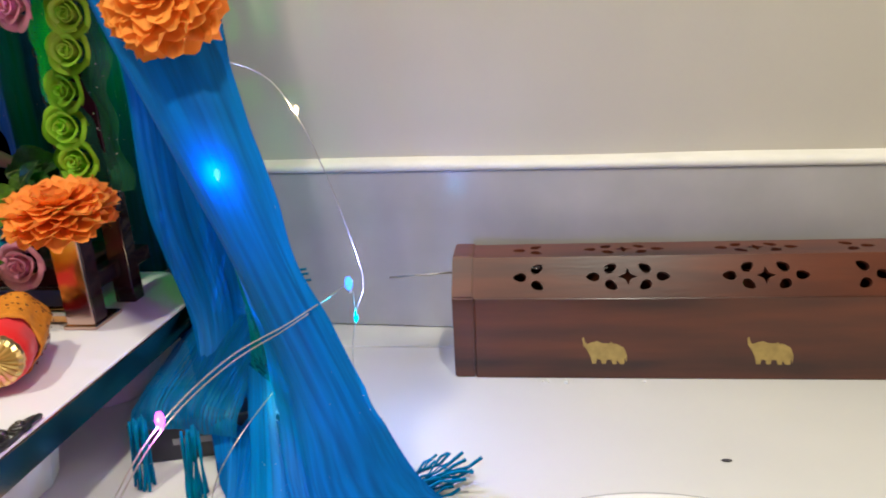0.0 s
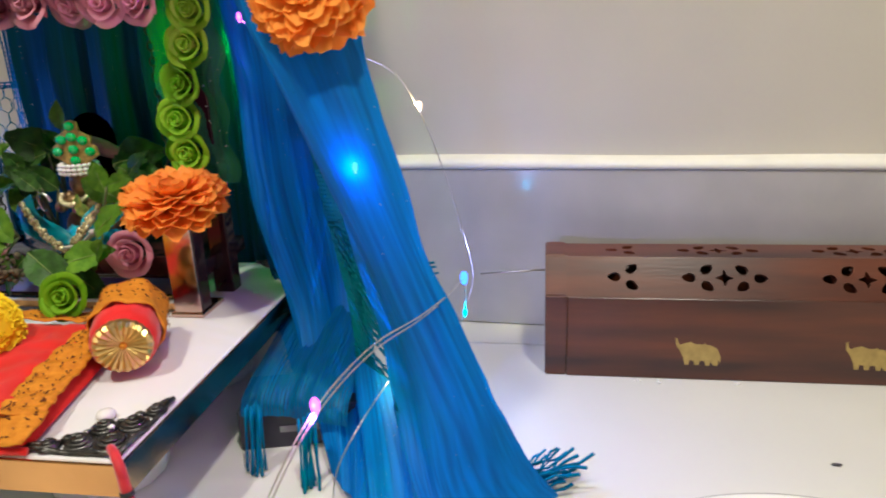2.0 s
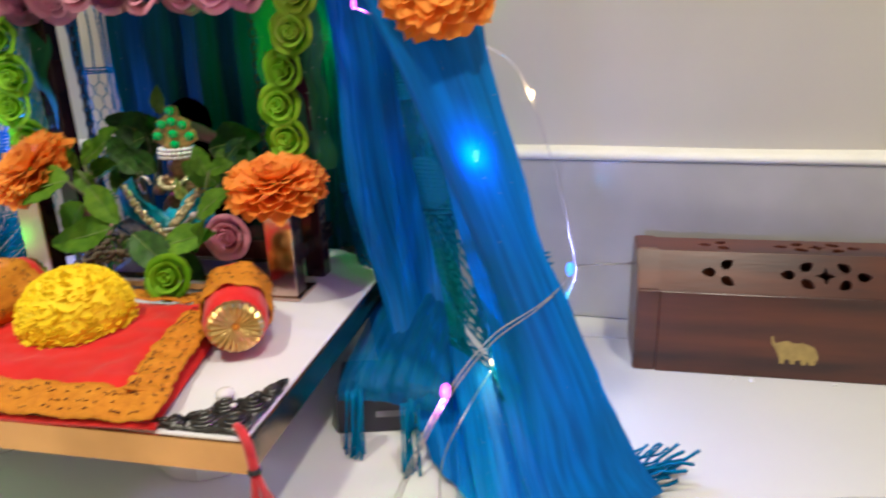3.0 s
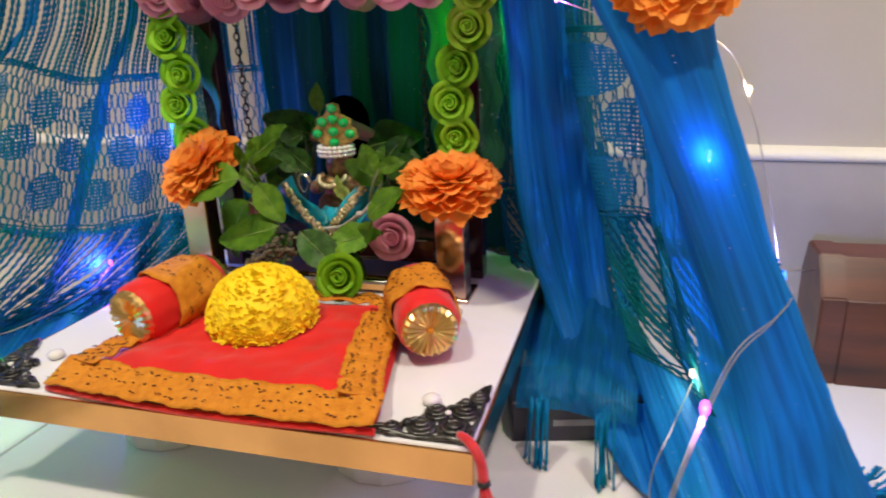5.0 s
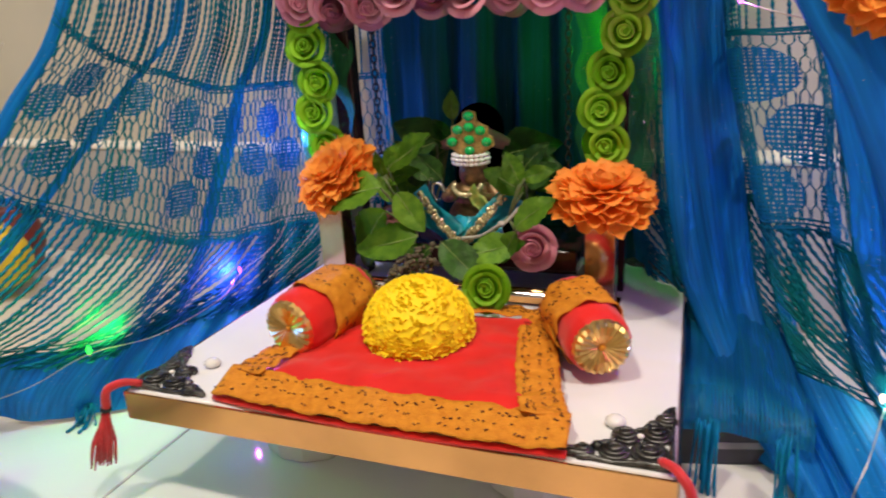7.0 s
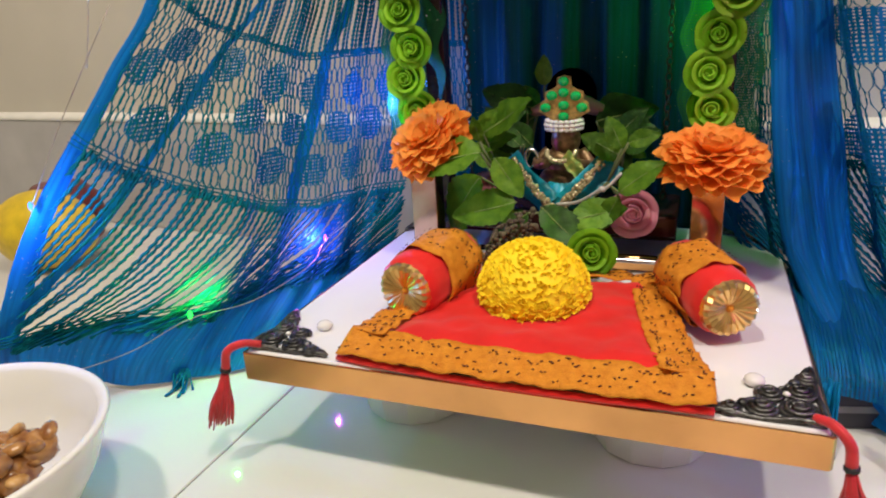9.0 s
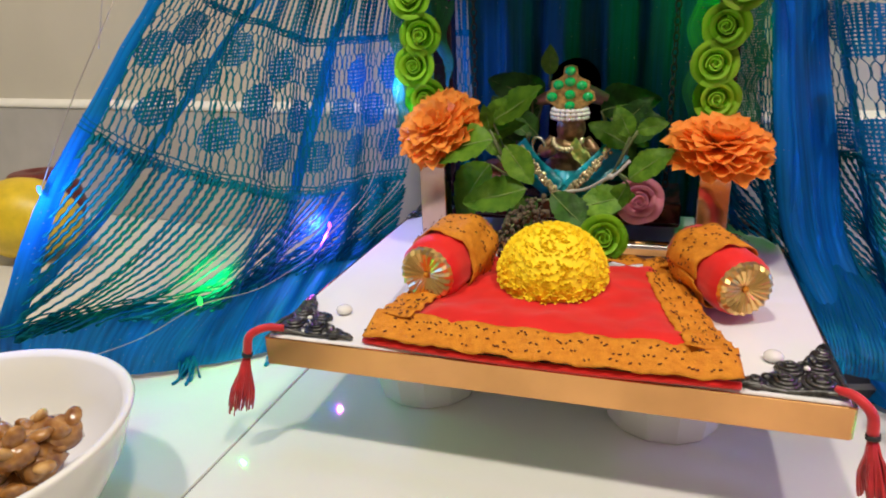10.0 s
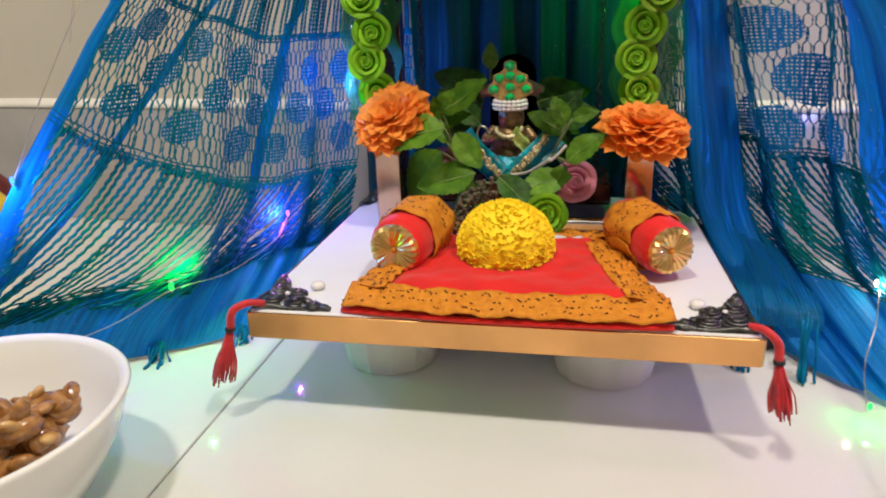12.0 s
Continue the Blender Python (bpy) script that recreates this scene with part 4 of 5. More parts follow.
for k in range(15):
    a = math.pi * (k / 14)
    ball(0.0024, (0.011 * math.cos(a), -0.004 - 0.008 * math.sin(a), 0.044 - 0.006 * math.sin(a)), (1, 1, 1), 8, bm)
part("collar", bm, GOLD_BEAD, dress, "gold collar")
bm = bmesh.new()
rows_ = [[bm.verts.new((0.004 + 0.017 * t + 0.003 * q, -0.011 - 0.004 * math.sin(t * 3), 0.043 - 0.018 * t + 0.0045 * q + 0.001 * math.sin(t * 14))) for q in (-1, 0, 1)] for t in (k / 10 for k in range(11))]
for a, b in zip(rows_, rows_[1:]):
    for q in range(2):
        bm.faces.new((a[q], b[q], b[q + 1], a[q + 1]))
bmesh.ops.solidify(bm, geom=bm.faces[:], thickness=0.0012)
part("scarf", bm, SCARF, dress, "pale gold and green brocade scarf")

brooch = new("curl_brooch", mesh_from(tube([(0.006 * math.cos(a) * (1 - 0.05 * k), 0, 0.007 * math.sin(a)) for k, a in enumerate(0.5 * q for q in range(12))], lambda t: 0.0016 * (1 - 0.5 * t), 6, smooth_steps=40), "curl_brooch", SILVER))
brooch.location = (-0.256, 0.608, 0.153)
tagged(brooch, "small silver curled brooch beside the figurine", "brooch")

crown = thing("crown", "gold crown with green stones and pearl band on the figurine", "crown", (-0.2335, 0.626, 0.1745))
crown.matrix_basis = crown.matrix_basis @ Matrix.Diagonal((1.18, 1.1, 1.0, 1.0))
bm = bmesh.new()
for r, z in ((0.0112, -0.001), (0.0116, 0.0020), (0.0110, 0.0050)):
    for k in range(20):
        a = 2 * math.pi * k / 20
        ball(0.00195, (r * math.cos(a), r * math.sin(a), z), (1, 1, 0.9), 8, bm)
part("pearl_band", bm, PEARL, crown, "rows of white pearls")
GEMS = [(0, 0.008), (0, 0.0165), (-0.0118, 0.0148), (0.0118, 0.0148), (-0.0077, 0.0240), (0.0077, 0.0235), (0, 0.0262), (0, 0.0345)]
fan = [(-0.006, 0.004), (0.006, 0.004), (0.0165, 0.012), (0.0155, 0.0185), (0.0125, 0.0205), (0.0125, 0.0265), (0.008, 0.0285), (0.0048, 0.031), (0.0042, 0.0375), (0, 0.039), (-0.0042, 0.0375), (-0.0048, 0.031), (-0.008, 0.0285), (-0.0125, 0.0265), (-0.0125, 0.0205), (-0.0155, 0.0185), (-0.0165, 0.012)]
bm = filled(fan, [], 0.002, Matrix(((1, 0, 0, 0), (0, 0, -1, 0.001), (0, 1, 0, 0), (0, 0, 0, 1))))
part("plate", bm, CROWN_GOLD, crown, "worked gold plate", smooth=False)
gem = mesh_from(ball(0.0038, (0, 0, 0), (1, 0.7, 1), 10), "stone", EMERALD)
for x, z in GEMS:
    part("stone", gem, None, crown, "green cut stone").location = (x, -0.0022, z)

# ---- basil ----
def leaf_mesh(mat, bend):
    bm = bmesh.new()
    rows_ = []
    for i in range(23):
        t = i / 22
        w = 0.30 * math.sin(math.pi * t ** 0.8) ** 0.8 + 0.004
        row = []
        for s in (-1, -0.7, -0.4, -0.14, 0, 0.14, 0.4, 0.7, 1):
            saw = 1 + 0.07 * (i % 2) * (abs(s) == 1)
            vein = 0.016 * math.cos((t - 0.28 * abs(s)) * 2 * math.pi * 6) * min(1, abs(s) * 3)
            row.append(bm.verts.new((t + 0.05 * abs(s) * (abs(s) - 1), s * w * saw, bend * t * t + 0.22 * abs(s) * w + vein + 0.02 * math.sin(t * 11 + 2 * s))))
        rows_.append(row)
    for a, b in zip(rows_, rows_[1:]):
        for q in range(8):
            bm.faces.new((a[q], b[q], b[q + 1], a[q + 1]))
    bmesh.ops.solidify(bm, geom=bm.faces[:], thickness=0.012)
    tube([(0.02 + 0.045 * k, 0, bend * (0.02 + 0.045 * k) ** 2 + 0.012) for k in range(21)], lambda t: 0.012 * (1.1 - t), 4, bm)
    bm.faces.ensure_lookup_table()
    me = mesh_from(bm, "leaf", [mat, VEIN])
    for f in me.polygons[-82:]:
        f.material_index = 1
    return me


LEAVES = [leaf_mesh(LEAF, b) for b in (-0.25, 0.1, -0.5)]
LEAVES_SHADED = [leaf_mesh(LEAF_SHADED, b) for b in (-0.25, 0.15)]


def sprig(root_at, leaves, label, meshes, seed):
    """leaves: base x, z, tip x, z and depth y."""
    rs = random.Random(seed)
    root = thing("basil_sprig", label, "leaves", group="basil sprigs")
    for x, z, tx, tz, y in leaves:
        ob = part("leaf", rs.choice(meshes), None, root)
        way = Vector((tx - x, rs.uniform(-0.25, 0.1) * 0.03, tz - z))
        length = way.length
        way.normalize()
        face = Vector((rs.uniform(-0.3, 0.3), -0.75, 0.55 + rs.uniform(-0.2, 0.3)))
        side = face.cross(way).normalized()
        face = way.cross(side)
        ob.matrix_basis = Matrix.Translation((x, y, z)) @ Matrix((way, side, face)).transposed().to_4x4() @ Matrix.Scale(length * 1.02, 4)
        part("stalk", tube([root_at, ((root_at[0] + x) / 2, (root_at[1] + y) / 2 - 0.002, (root_at[2] + z) / 2), (x, y, z)], 0.0009, 5, smooth_steps=6), STEM, root)


sprig((-0.268, 0.590, 0.130), [(-0.279, 0.167, -0.331, 0.16, 0.556), (-0.287, 0.171, -0.29, 0.19, 0.578), (-0.286, 0.176, -0.246, 0.199, 0.585), (-0.292, 0.172, -0.274, 0.193, 0.59), (-0.294, 0.163, -0.266, 0.178, 0.59), (-0.273, 0.161, -0.253, 0.133, 0.568), (-0.286, 0.145, -0.323, 0.104, 0.575), (-0.256, 0.13, -0.302, 0.116, 0.562), (-0.26, 0.124, -0.268, 0.1, 0.566), (-0.282, 0.151, -0.289, 0.171, 0.58)],
      "fresh green basil sprig with broad leaves tucked beside the figurine", LEAVES, 3)
sprig((-0.195, 0.592, 0.140), [(-0.187, 0.156, -0.213, 0.175, 0.602), (-0.183, 0.14, -0.159, 0.165, 0.562), (-0.18, 0.171, -0.161, 0.179, 0.58), (-0.185, 0.166, -0.195, 0.188, 0.585), (-0.217, 0.116, -0.181, 0.131, 0.566), (-0.184, 0.135, -0.197, 0.114, 0.57)],
      "fresh green basil sprig with curled leaves tucked beside the figurine", LEAVES, 4)
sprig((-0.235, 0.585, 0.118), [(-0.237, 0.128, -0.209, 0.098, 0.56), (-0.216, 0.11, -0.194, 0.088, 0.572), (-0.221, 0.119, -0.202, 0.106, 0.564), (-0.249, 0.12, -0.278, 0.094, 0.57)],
      "basil leaves in shaded green below the figurine", LEAVES_SHADED, 5)
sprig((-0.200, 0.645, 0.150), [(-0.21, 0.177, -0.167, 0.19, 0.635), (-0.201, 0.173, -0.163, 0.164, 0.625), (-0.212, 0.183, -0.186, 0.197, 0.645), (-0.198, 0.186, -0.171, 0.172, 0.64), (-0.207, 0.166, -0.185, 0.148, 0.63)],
      "basil leaves in shaded green behind the figurine", LEAVES_SHADED, 6)
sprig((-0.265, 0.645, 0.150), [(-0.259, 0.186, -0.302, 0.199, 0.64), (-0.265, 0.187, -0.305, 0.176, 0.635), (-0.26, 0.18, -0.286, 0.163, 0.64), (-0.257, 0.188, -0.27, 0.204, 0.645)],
      "basil leaves in shaded green behind the figurine", LEAVES_SHADED, 7)

sprig((-0.252, 0.640, 0.195), [(-0.251, 0.205, -0.252, 0.227, 0.638)], "single bright basil leaf standing behind the figurine", LEAVES, 8)
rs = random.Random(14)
for x0, z0, way_out, label in ((-0.274, 0.165, -1, "bushy basil sprig in shaded green filling the swing beside the figurine"), (-0.192, 0.160, 1, "bushy basil sprig in shaded green on the swing's seat")):
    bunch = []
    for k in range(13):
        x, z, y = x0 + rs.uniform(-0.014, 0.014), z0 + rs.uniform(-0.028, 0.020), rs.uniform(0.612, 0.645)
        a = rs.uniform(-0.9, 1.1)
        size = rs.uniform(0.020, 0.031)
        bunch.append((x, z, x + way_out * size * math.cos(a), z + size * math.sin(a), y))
    sprig((x0, 0.640, 0.125), bunch, label, [*LEAVES_SHADED, *LEAVES_SHADED, LEAVES[0]], 15)

rs = random.Random(9)
spike = thing("basil_flower_spike", "dry brown basil flower spike lying beside the yellow flower", "flower spike")
bm = tube([(-0.245, 0.548, 0.118), (-0.258, 0.540, 0.112), (-0.270, 0.527, 0.100)], 0.0008, 5, smooth_steps=8)
part("stalk", bm, STEM, spike)
bm = bmesh.new()
for k in range(150):
    t = rs.random()
    c = spline([Vector((-0.243, 0.550, 0.120)), Vector((-0.258, 0.540, 0.112)), Vector((-0.272, 0.526, 0.098))], t)
    ball(rs.uniform(0.0012, 0.0024), c + Vector((rs.uniform(-.007, .007), rs.uniform(-.006, .006), rs.uniform(-.007, .007))), (1, 1, rs.uniform(0.6, 1.3)), 6, bm)
part("seed_head", bm, SEEDHEAD, spike)
thread = thing("cotton_thread", "white cotton thread tied round the basil sprig", "thread")
part("loop", tube([(-0.232, 0.590, 0.122), (-0.215, 0.585, 0.126), (-0.200, 0.580, 0.136), (-0.193, 0.578, 0.140), (-0.184, 0.578, 0.150)], 0.0012, 6, smooth_steps=20), COTTON, thread)
part("knot", ball(0.0028, (-0.197, 0.578, 0.138), (1, 1, 0.8), 8), COTTON, thread)

# ---- incense box ----
def drop(cx, cy, way, size):
    out = []
    for k in range(14):
        a = 2 * math.pi * k / 14
        r = size * (1 + 0.55 * max(0, math.cos(a)) ** 6)
        x, y = r * math.cos(a), 0.92 * r * math.sin(a)
        out.append((cx + x * math.cos(way) - y * math.sin(way), cy + x * math.sin(way) + y * math.cos(way)))
    return out


def star(cx, cy, size):
    return [(cx + (size if k % 2 == 0 else size * 0.42) * math.cos(math.pi * k / 4), cy + (size if k % 2 == 0 else size * 0.42) * math.sin(math.pi * k / 4)) for k in range(8)]


BX0, BX1 = 0.146, 0.480
PROFILE = [(0.645, 0.0), (0.643, 0.068), (0.663, 0.0945), (0.697, 0.0945), (0.708, 0.068), (0.707, 0.0)]
incense = thing("incense_box", "dark rosewood incense box with pierced lid and brass inlays", "incense box")
part("front_panel", box(BX0, BX1, 0.643, 0.650, 0.0, 0.068, 0.0008, 1), WOOD, incense, smooth=False)
part("back_panel", box(BX0, BX1, 0.701, 0.708, 0.0, 0.068, 0.0008, 1), WOOD, incense, smooth=False)
part("bottom_panel", box(BX0, BX1, 0.650, 0.701, 0.0, 0.005), WOOD, incense, smooth=False)


def motif(cx, cy, flip, k):
    out = []
    full = k == "full"
    for side in ((-1, 1) if full else (1,)):
        c = cx + side * 0.0155 if full else cx
        way = 1 if side > 0 else -1
        if not full:
            way = -flip
        out += [drop(c + way * 0.0095, cy, 0 if way > 0 else math.pi, 0.0040), drop(c - way * 0.002, cy + 0.0062, 0.6 if way < 0 else math.pi - 0.6, 0.0040), drop(c - way * 0.002, cy - 0.0062, -0.6 if way < 0 else math.pi + 0.6, 0.0040)]
    if full:
        out.append(star(cx, cy, 0.0070))
    return out


def pierced(a, b, name):
    """A lid panel between profile points a and b (y, z), with its cut-outs."""
    (y0, z0), (y1, z1) = a, b
    wide = math.hypot(y1 - y0, z1 - z0)
    m = Matrix(((1, 0, 0, 0), (0, (y1 - y0) / wide, (z1 - z0) / wide, y0), (0, (z1 - z0) / wide, -(y1 - y0) / wide, z0), (0, 0, 0, 1)))
    holes = []
    for cx, k, flip in ((0.192, "half", 1), (0.263, "full", 1), (0.363, "full", 1), (0.434, "half", -1)):
        holes += motif(cx, wide / 2, flip, k)
    part(name, filled([(BX0, 0), (BX1, 0), (BX1, wide), (BX0, wide)], holes, 0.004, m), WOOD, incense, "pierced rosewood lid panel", smooth=False)


pierced(PROFILE[1], PROFILE[2], "lid_panel")
pierced(PROFILE[2], PROFILE[3], "lid_panel")
pierced(PROFILE[3], PROFILE[4], "lid_panel")
for x0 in (0.129, BX1):
    bm = bmesh.new()
    lo, hi = [], []
    for y, z in PROFILE:
        yy, zz = 0.676 + (y - 0.676) * 1.04, z * 1.015
        lo.append(bm.verts.new((x0, yy, zz)))
        hi.append(bm.verts.new((x0 + 0.017, yy, zz)))
    bm.faces.new(lo)
    bm.faces.new(hi)
    for i in range(6):
        bm.faces.new((lo[i], lo[(i + 1) % 6], hi[(i + 1) % 6], hi[i]))
    bmesh.ops.bevel(bm, geom=bm.edges[:], offset=0.0012, segments=2, affect="EDGES")
    part("end_block", bm, WOOD, incense, smooth=False)
for cx in (0.246, 0.368):
    pts = [(-0.0175, 0.0125), (-0.0165, 0.0060), (-0.0140, 0.0030), (-0.0125, 0.0), (-0.0105, -0.0040), (-0.0095, -0.0095), (-0.0065, -0.0095), (-0.0060, -0.0055), (-0.0030, -0.0060), (-0.0020, -0.0095), (0.0010, -0.0095), (0.0015, -0.0060), (0.0050, -0.0060), (0.0060, -0.0098), (0.0090, -0.0098), (0.0095, -0.0065), (0.0118, -0.0098), (0.0150, -0.0098), (0.0152, -0.0040), (0.0165, -0.0085), (0.0168, -0.0020), (0.0140, 0.0045), (0.0085, 0.0075), (0.0055, 0.0076), (0.0048, 0.0092), (0.0030, 0.0078), (-0.0020, 0.0080), (-0.0060, 0.0098), (-0.0100, 0.0088), (-0.0135, 0.0072), (-0.0152, 0.0090), (-0.0160, 0.0130)]
    m = Matrix(((1, 0, 0, cx), (0, 0, -1, 0.6434), (0, 1, 0, 0.0225), (0, 0, 0, 1)))
    part("brass_inlay", filled(pts, [], 0.0006, m), BRASS, incense, "plain brass inlay", smooth=False)
stick = new("incense_stick", mesh_from(tube([(0.140, 0.672, 0.0805), (0.077, 0.664, 0.0785)], 0.0007, 6), "incense_stick", WIRE))
tagged(stick, "thin grey incense stick poking out of the box", "incense stick")

# ---- bowls, nuts, fruit, carton ----
def bowl(place, r, h, label, name="bowl"):
    prof = [(0, 0.001), (r * 0.48, 0.0), (r * 0.52, 0.004), (r * 0.72, h * 0.28), (r * 0.90, h * 0.66), (r * 0.99, h * 0.97), (r, h), (r * 0.985, h * 1.018), (r * 0.955, h * 1.016), (r * 0.922, h * 0.975), (r * 0.86, h * 0.70), (r * 0.69, h * 0.33), (r * 0.45, h * 0.12), (0, h * 0.10)]
    ob = new(name, mesh_from(lathe(prof, 96), name, CERAMIC))
    ob.location = place
    return tagged(ob, label, name)


bowl((-0.491, 0.278, 0.0), 0.087, 0.070, "white glazed bowl holding caramelised nuts")
bowl((0.248, 0.347, 0.0), 0.120, 0.030, "plain white plate standing on the floor", "plate")
rs = random.Random(21)
for k in range(24):
    a, r = rs.uniform(0, 6.28), (0.026 if k < 9 else 0.042) * math.sqrt(rs.random())
    root = thing("nut_cluster", "glossy caramel brown nut cluster in the bowl", "sweet", (-0.484 + r * math.cos(a), 0.279 + r * math.sin(a), 0.024 + 0.034 * (k / 24)), (rs.uniform(-30, 30), rs.uniform(-30, 30), rs.uniform(0, 360)), "nut clusters in the bowl")
    bm = ball(0.0125, (0, 0, 0), (1.2, 0.95, 0.75), 16)
    for v in bm.verts:
        v.co *= 1 + 0.35 * noise.noise(v.co * 190 + Vector((k * 3, 0, 0)))
    part("caramel", bm, NUT, root)
    for q in range(8):
        b = rs.uniform(0, 6.28)
        bm = ball(rs.uniform(0.0050, 0.0072), (0, 0, 0), (1.15, 0.85, 0.5), 12)
        bm.transform(pose(0.011 * math.cos(b), 0.009 * math.sin(b), rs.uniform(0.002, 0.010), rs.uniform(-60, 60), rs.uniform(-60, 60), rs.uniform(0, 180)))
        part("nut", bm, NUT_PALE if q % 2 == 0 else NUT, root)

bm = ball(0.050, (0, 0, 0), (1.25, 1.0, 0.95), 32)
for v in bm.verts:
    if v.co.x > 0.04:
        v.co.x += (v.co.x - 0.04) * 0.5
lemon = new("yellow_fruit", mesh_from(bm, "yellow_fruit", FRUIT_YELLOW))
lemon.location = (-0.862, 0.650, 0.0475)
tagged(lemon, "ripe yellow fruit on the floor behind the drape", "fruit")
prof = [(0, 0.012), (0.012, 0.004), (0.024, 0.0), (0.042, 0.014), (0.050, 0.042), (0.046, 0.068), (0.030, 0.086), (0.012, 0.088), (0, 0.080)]
apple = new("apple", mesh_from(lathe(prof, 32), "apple", FRUIT_RED))
apple.location = (-0.905, 0.715, 0.0)
tagged(apple, "dark red apple on the floor by the wall", "fruit")
carton = thing("carton", "small dark printed carton half hidden under the drape", "box", (-0.035, 0.556, 0), (0, 0, 14))
part("body", box(-0.047, 0.047, -0.025, 0.025, 0.0, 0.030, 0.001, 1), DARKBOX, carton, smooth=False)
part("printed_bar", box(-0.02, 0.022, -0.0256, -0.0246, 0.012, 0.0165), INK, carton, "pale printed bar", smooth=False)

speck = new("seed", mesh_from(ball(0.0022, (0, 0, 0.0008), (1.6, 0.6, 0.4), 8), "seed", DARKBOX))
speck.location = (0.308, 0.538, 0.0)
tagged(speck, "tiny dark seed lying on the white floor", "crumb")
rs = random.Random(33)
for k in range(9):
    crumb = new("ash_crumb", mesh_from(ball(rs.uniform(0.0006, 0.0016), (0, 0, 0.0006), (1.3, 1, 0.6), 6), "ash_crumb", PAPER))
    crumb.location = (rs.choice((0.20, 0.213, 0.272, 0.315)) + rs.uniform(-0.004, 0.004), 0.639 + rs.uniform(-0.004, 0.001), 0.0)
    tagged(crumb, "pale ash crumb on the floor by the incense box", "crumb", "ash crumbs")

# ---- string lights ----
def led(place, colour, watts, glow_at=(0, -0.0042, 0.0005), size=0.0018):
    name = "led_%d_%d_%d" % tuple(int(c * 9) for c in colour)
    if name not in LED_MATS:
        m = bpy.data.materials.new(name)
        m.use_nodes = True
        b = m.node_tree.nodes["Principled BSDF"]
        b.inputs["Base Color"].default_value = (0, 0, 0, 1)
        b.inputs["Specular IOR Level"].default_value = 0.1
        b.inputs["Emission Color"].default_value = (*colour, 1)
        b.inputs["Emission Strength"].default_value = 3.6
        LED_MATS[name] = m
    root = thing("led_bulb", "tiny glowing bulb of the silver wire string lights", "light", place, group="string light bulbs")
    part("bulb", ball(size, (0, 0, 0), (0.8, 0.8, 1.5), 10), LED_MATS[name], root, "glowing resin drop")
    part("collar", tube([(0, 0, -size * 2.0), (0, 0, -size * 1.2)], size * 0.4, 6), WIRE, root)
    if watts:
        led_lamp(Vector(place) + Vector(glow_at), colour, watts * 2.5)


LED_MATS = {}
BLUE_C, CYAN_C, VIOLET_C, GREEN_C, WARM_C = (0.05, 0.22, 1.0), (0.0, 0.55, 1.0), (0.80, 0.12, 1.0), (0.02, 1.0, 0.07), (1.0, 0.72, 0.42)
led((0.054, 0.549, 0.225), WARM_C, 0.03)
led((0.030, 0.486, 0.2004), BLUE_C, 0.018, (0, -0.006, 0.001))
led((0.079, 0.535, 0.122), BLUE_C, 0, size=0.0030)
led_lamp((0.0795, 0.5395, 0.1235), (0.28, 0.32, 1.0), 0.45)
led((0.077, 0.552, 0.092), CYAN_C, 0.03)
led((0.028, 0.401, 0.111), VIOLET_C, 0.06, size=0.0026)
led((0.0335, 0.516, 0.066), WARM_C, 0.02)
led((-0.471, 0.452, 0.067), GREEN_C, 0.065, (0.004, 0.013, 0.013), 0.0022)
led((-0.428, 0.576, 0.088), VIOLET_C, 0.08, (-0.004, -0.008, 0.002))
led((-0.539, 0.404, 0.159), BLUE_C, 0.13, (0.004, -0.009, 0.001))
led((-0.372, 0.612, 0.198), BLUE_C, 0.11, (-0.004, -0.006, 0.001))
led((-0.052, 0.550, 0.279), VIOLET_C, 0.04)
led((-0.491, 0.441, 0.287), WARM_C, 0.02)
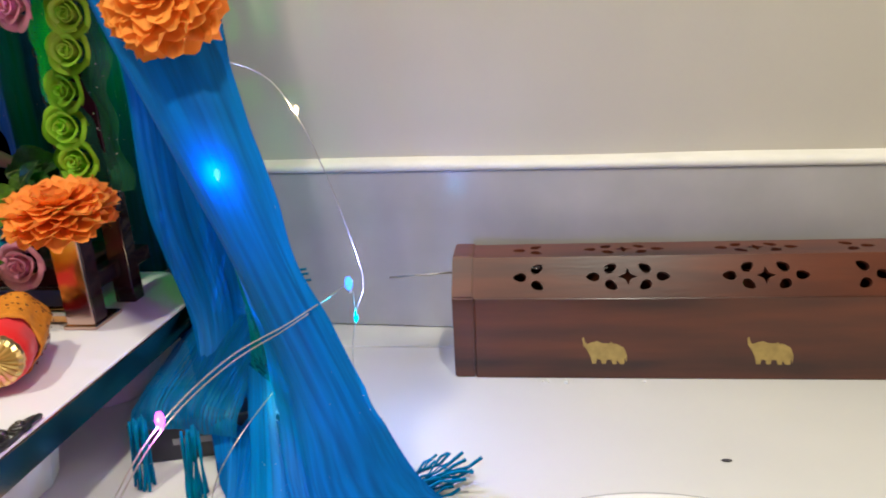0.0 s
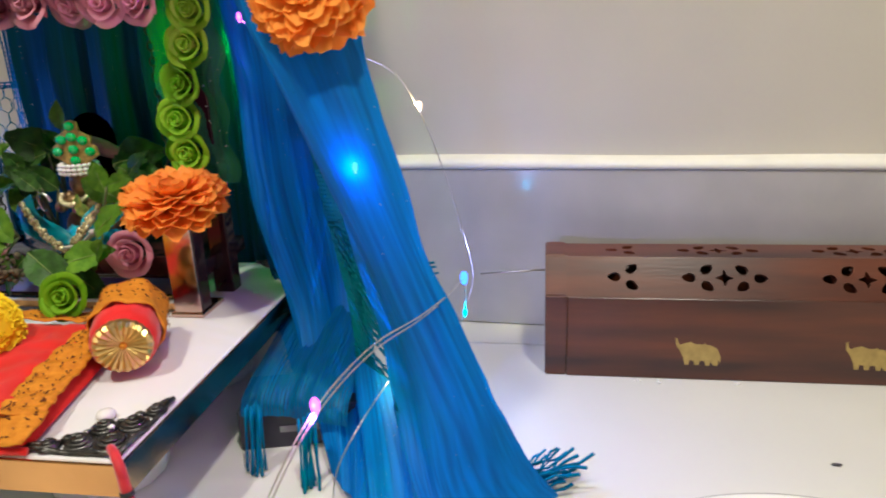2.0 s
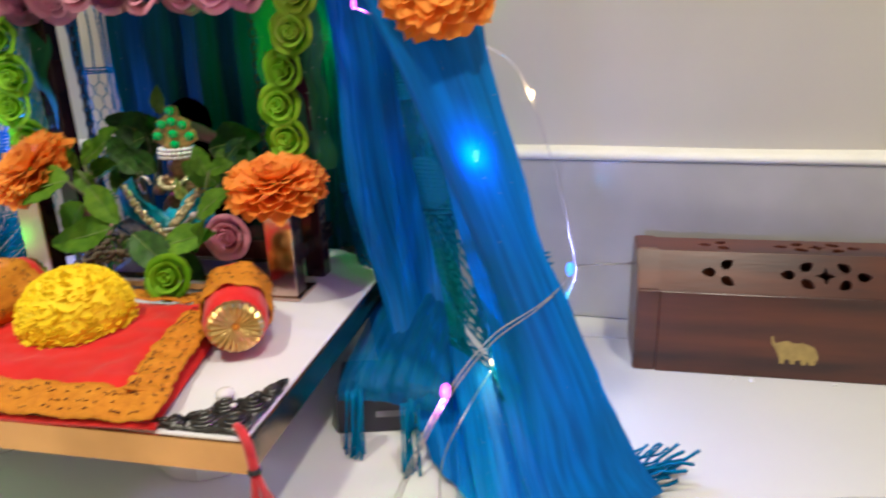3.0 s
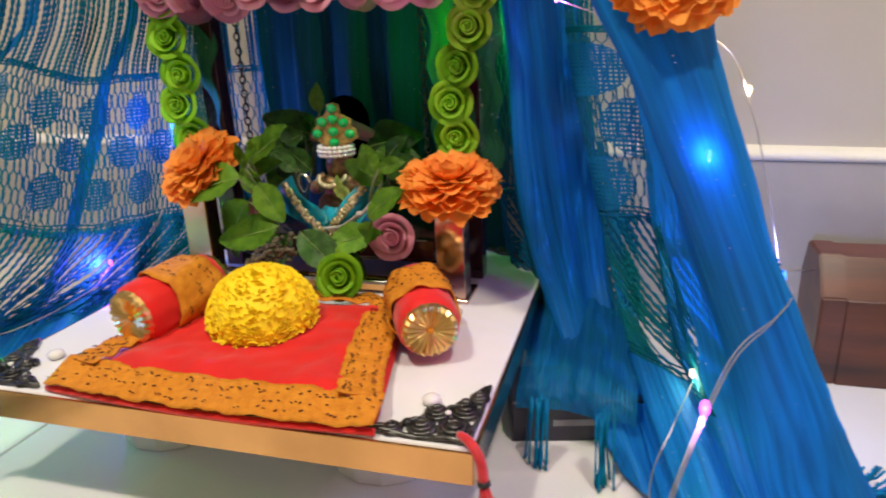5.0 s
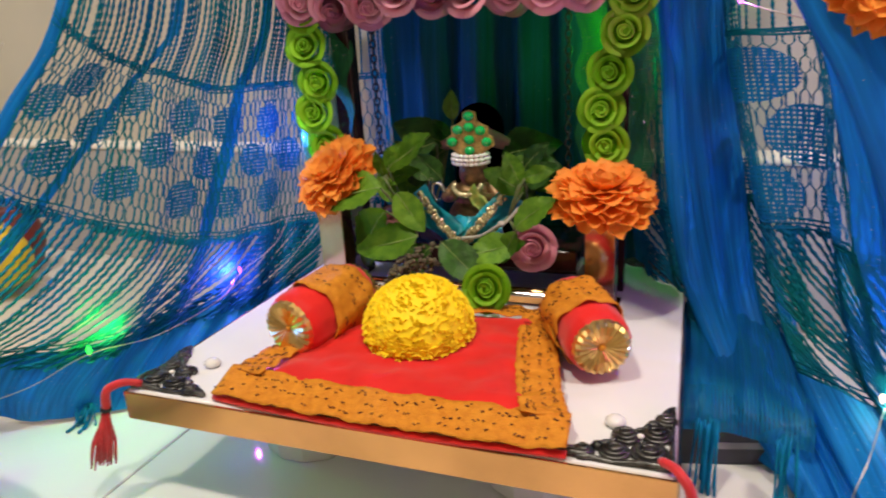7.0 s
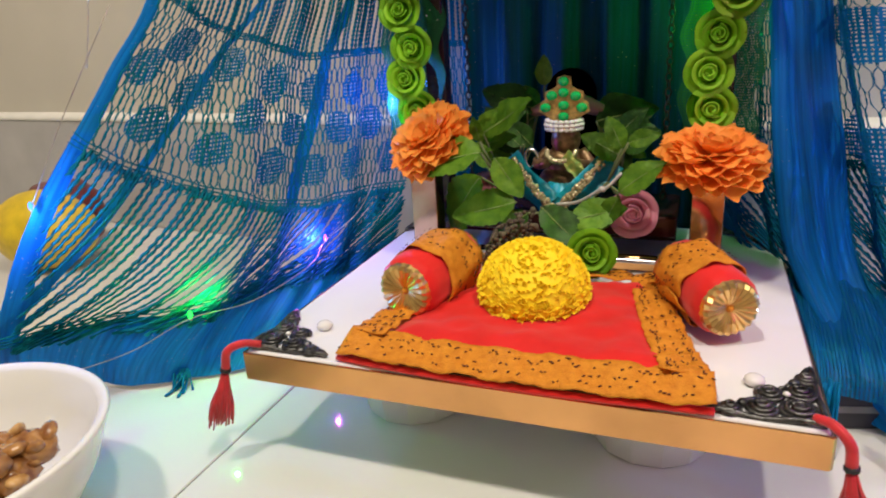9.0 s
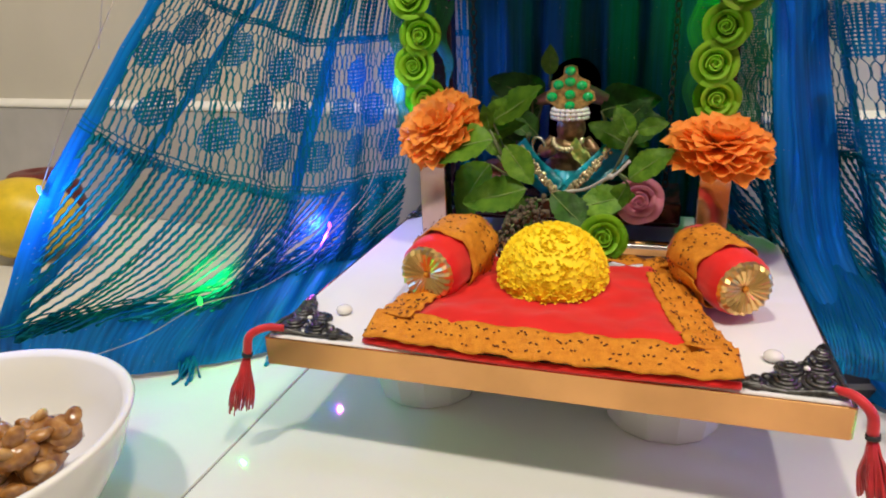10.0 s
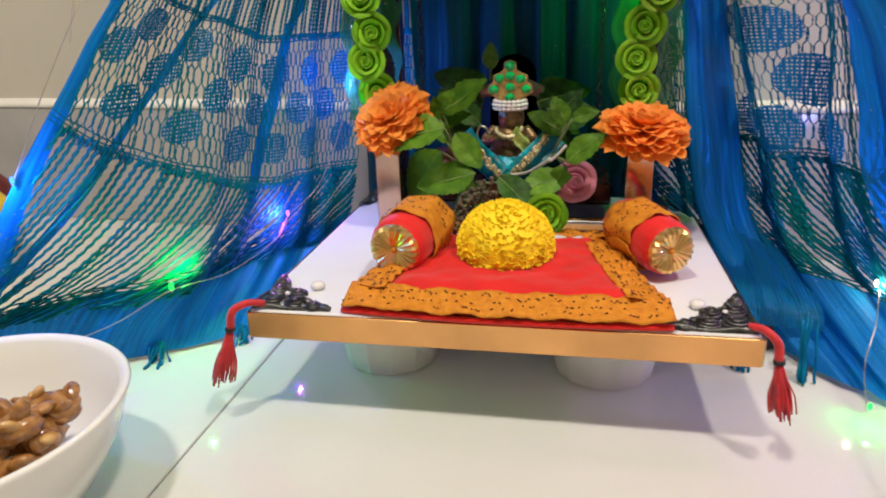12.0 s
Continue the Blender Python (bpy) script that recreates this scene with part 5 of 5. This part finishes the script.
# Next two bulbs are added out of sight, to tint drape and yarns.
led((-0.128, 0.640, 0.262), GREEN_C, 0.05, (-0.003, 0.004, 0))
led((-0.365, 0.672, 0.205), BLUE_C, 0.06, (0.0, 0.006, 0))
led((0.01, 0.44, 0.012), GREEN_C, 0.012)


def wire(points, label="thin silver wire of the string lights"):
    ob = new("light_wire", mesh_from(tube(points, 0.00038, 5, smooth_steps=70), "light_wire", WIRE))
    return tagged(ob, label, "wire", "string light wires")


wire([(-0.052, 0.550, 0.277), (-0.02, 0.53, 0.266), (0.01, 0.50, 0.262), (0.040, 0.535, 0.247), (0.054, 0.549, 0.221), (0.066, 0.555, 0.185), (0.075, 0.558, 0.150), (0.082, 0.560, 0.115), (0.077, 0.552, 0.094), (0.070, 0.56, 0.06), (0.075, 0.55, 0.03), (0.08, 0.53, 0.004)])
wire([(0.077, 0.552, 0.092), (0.079, 0.535, 0.120), (0.075, 0.490, 0.128), (0.064, 0.466, 0.126), (0.044, 0.438, 0.121), (0.028, 0.401, 0.109), (0.015, 0.375, 0.085), (0.0, 0.350, 0.045), (-0.015, 0.33, 0.004)])
wire([(0.073, 0.486, 0.126), (0.062, 0.465, 0.123), (0.044, 0.437, 0.118), (0.029, 0.402, 0.107), (0.016, 0.376, 0.083), (0.003, 0.352, 0.045), (-0.01, 0.33, 0.002)])
wire([(0.0335, 0.510, 0.063), (0.022, 0.480, 0.050), (0.012, 0.462, 0.03), (0.012, 0.447, 0.004)])
wire([(-0.372, 0.612, 0.196), (-0.39, 0.62, 0.15), (-0.41, 0.61, 0.105), (-0.428, 0.576, 0.085), (-0.430, 0.55, 0.072), (-0.448, 0.495, 0.062), (-0.471, 0.452, 0.064), (-0.505, 0.43, 0.046), (-0.54, 0.415, 0.034), (-0.575, 0.40, 0.026), (-0.60, 0.37, 0.004)])
wire([(-0.539, 0.404, 0.157), (-0.525, 0.43, 0.21), (-0.505, 0.47, 0.28)])
wire([(-0.505, 0.441, 0.242), (-0.491, 0.441, 0.284), (-0.487, 0.445, 0.317), (-0.58, 0.70, 0.46), (-0.56, 0.785, 0.50)])
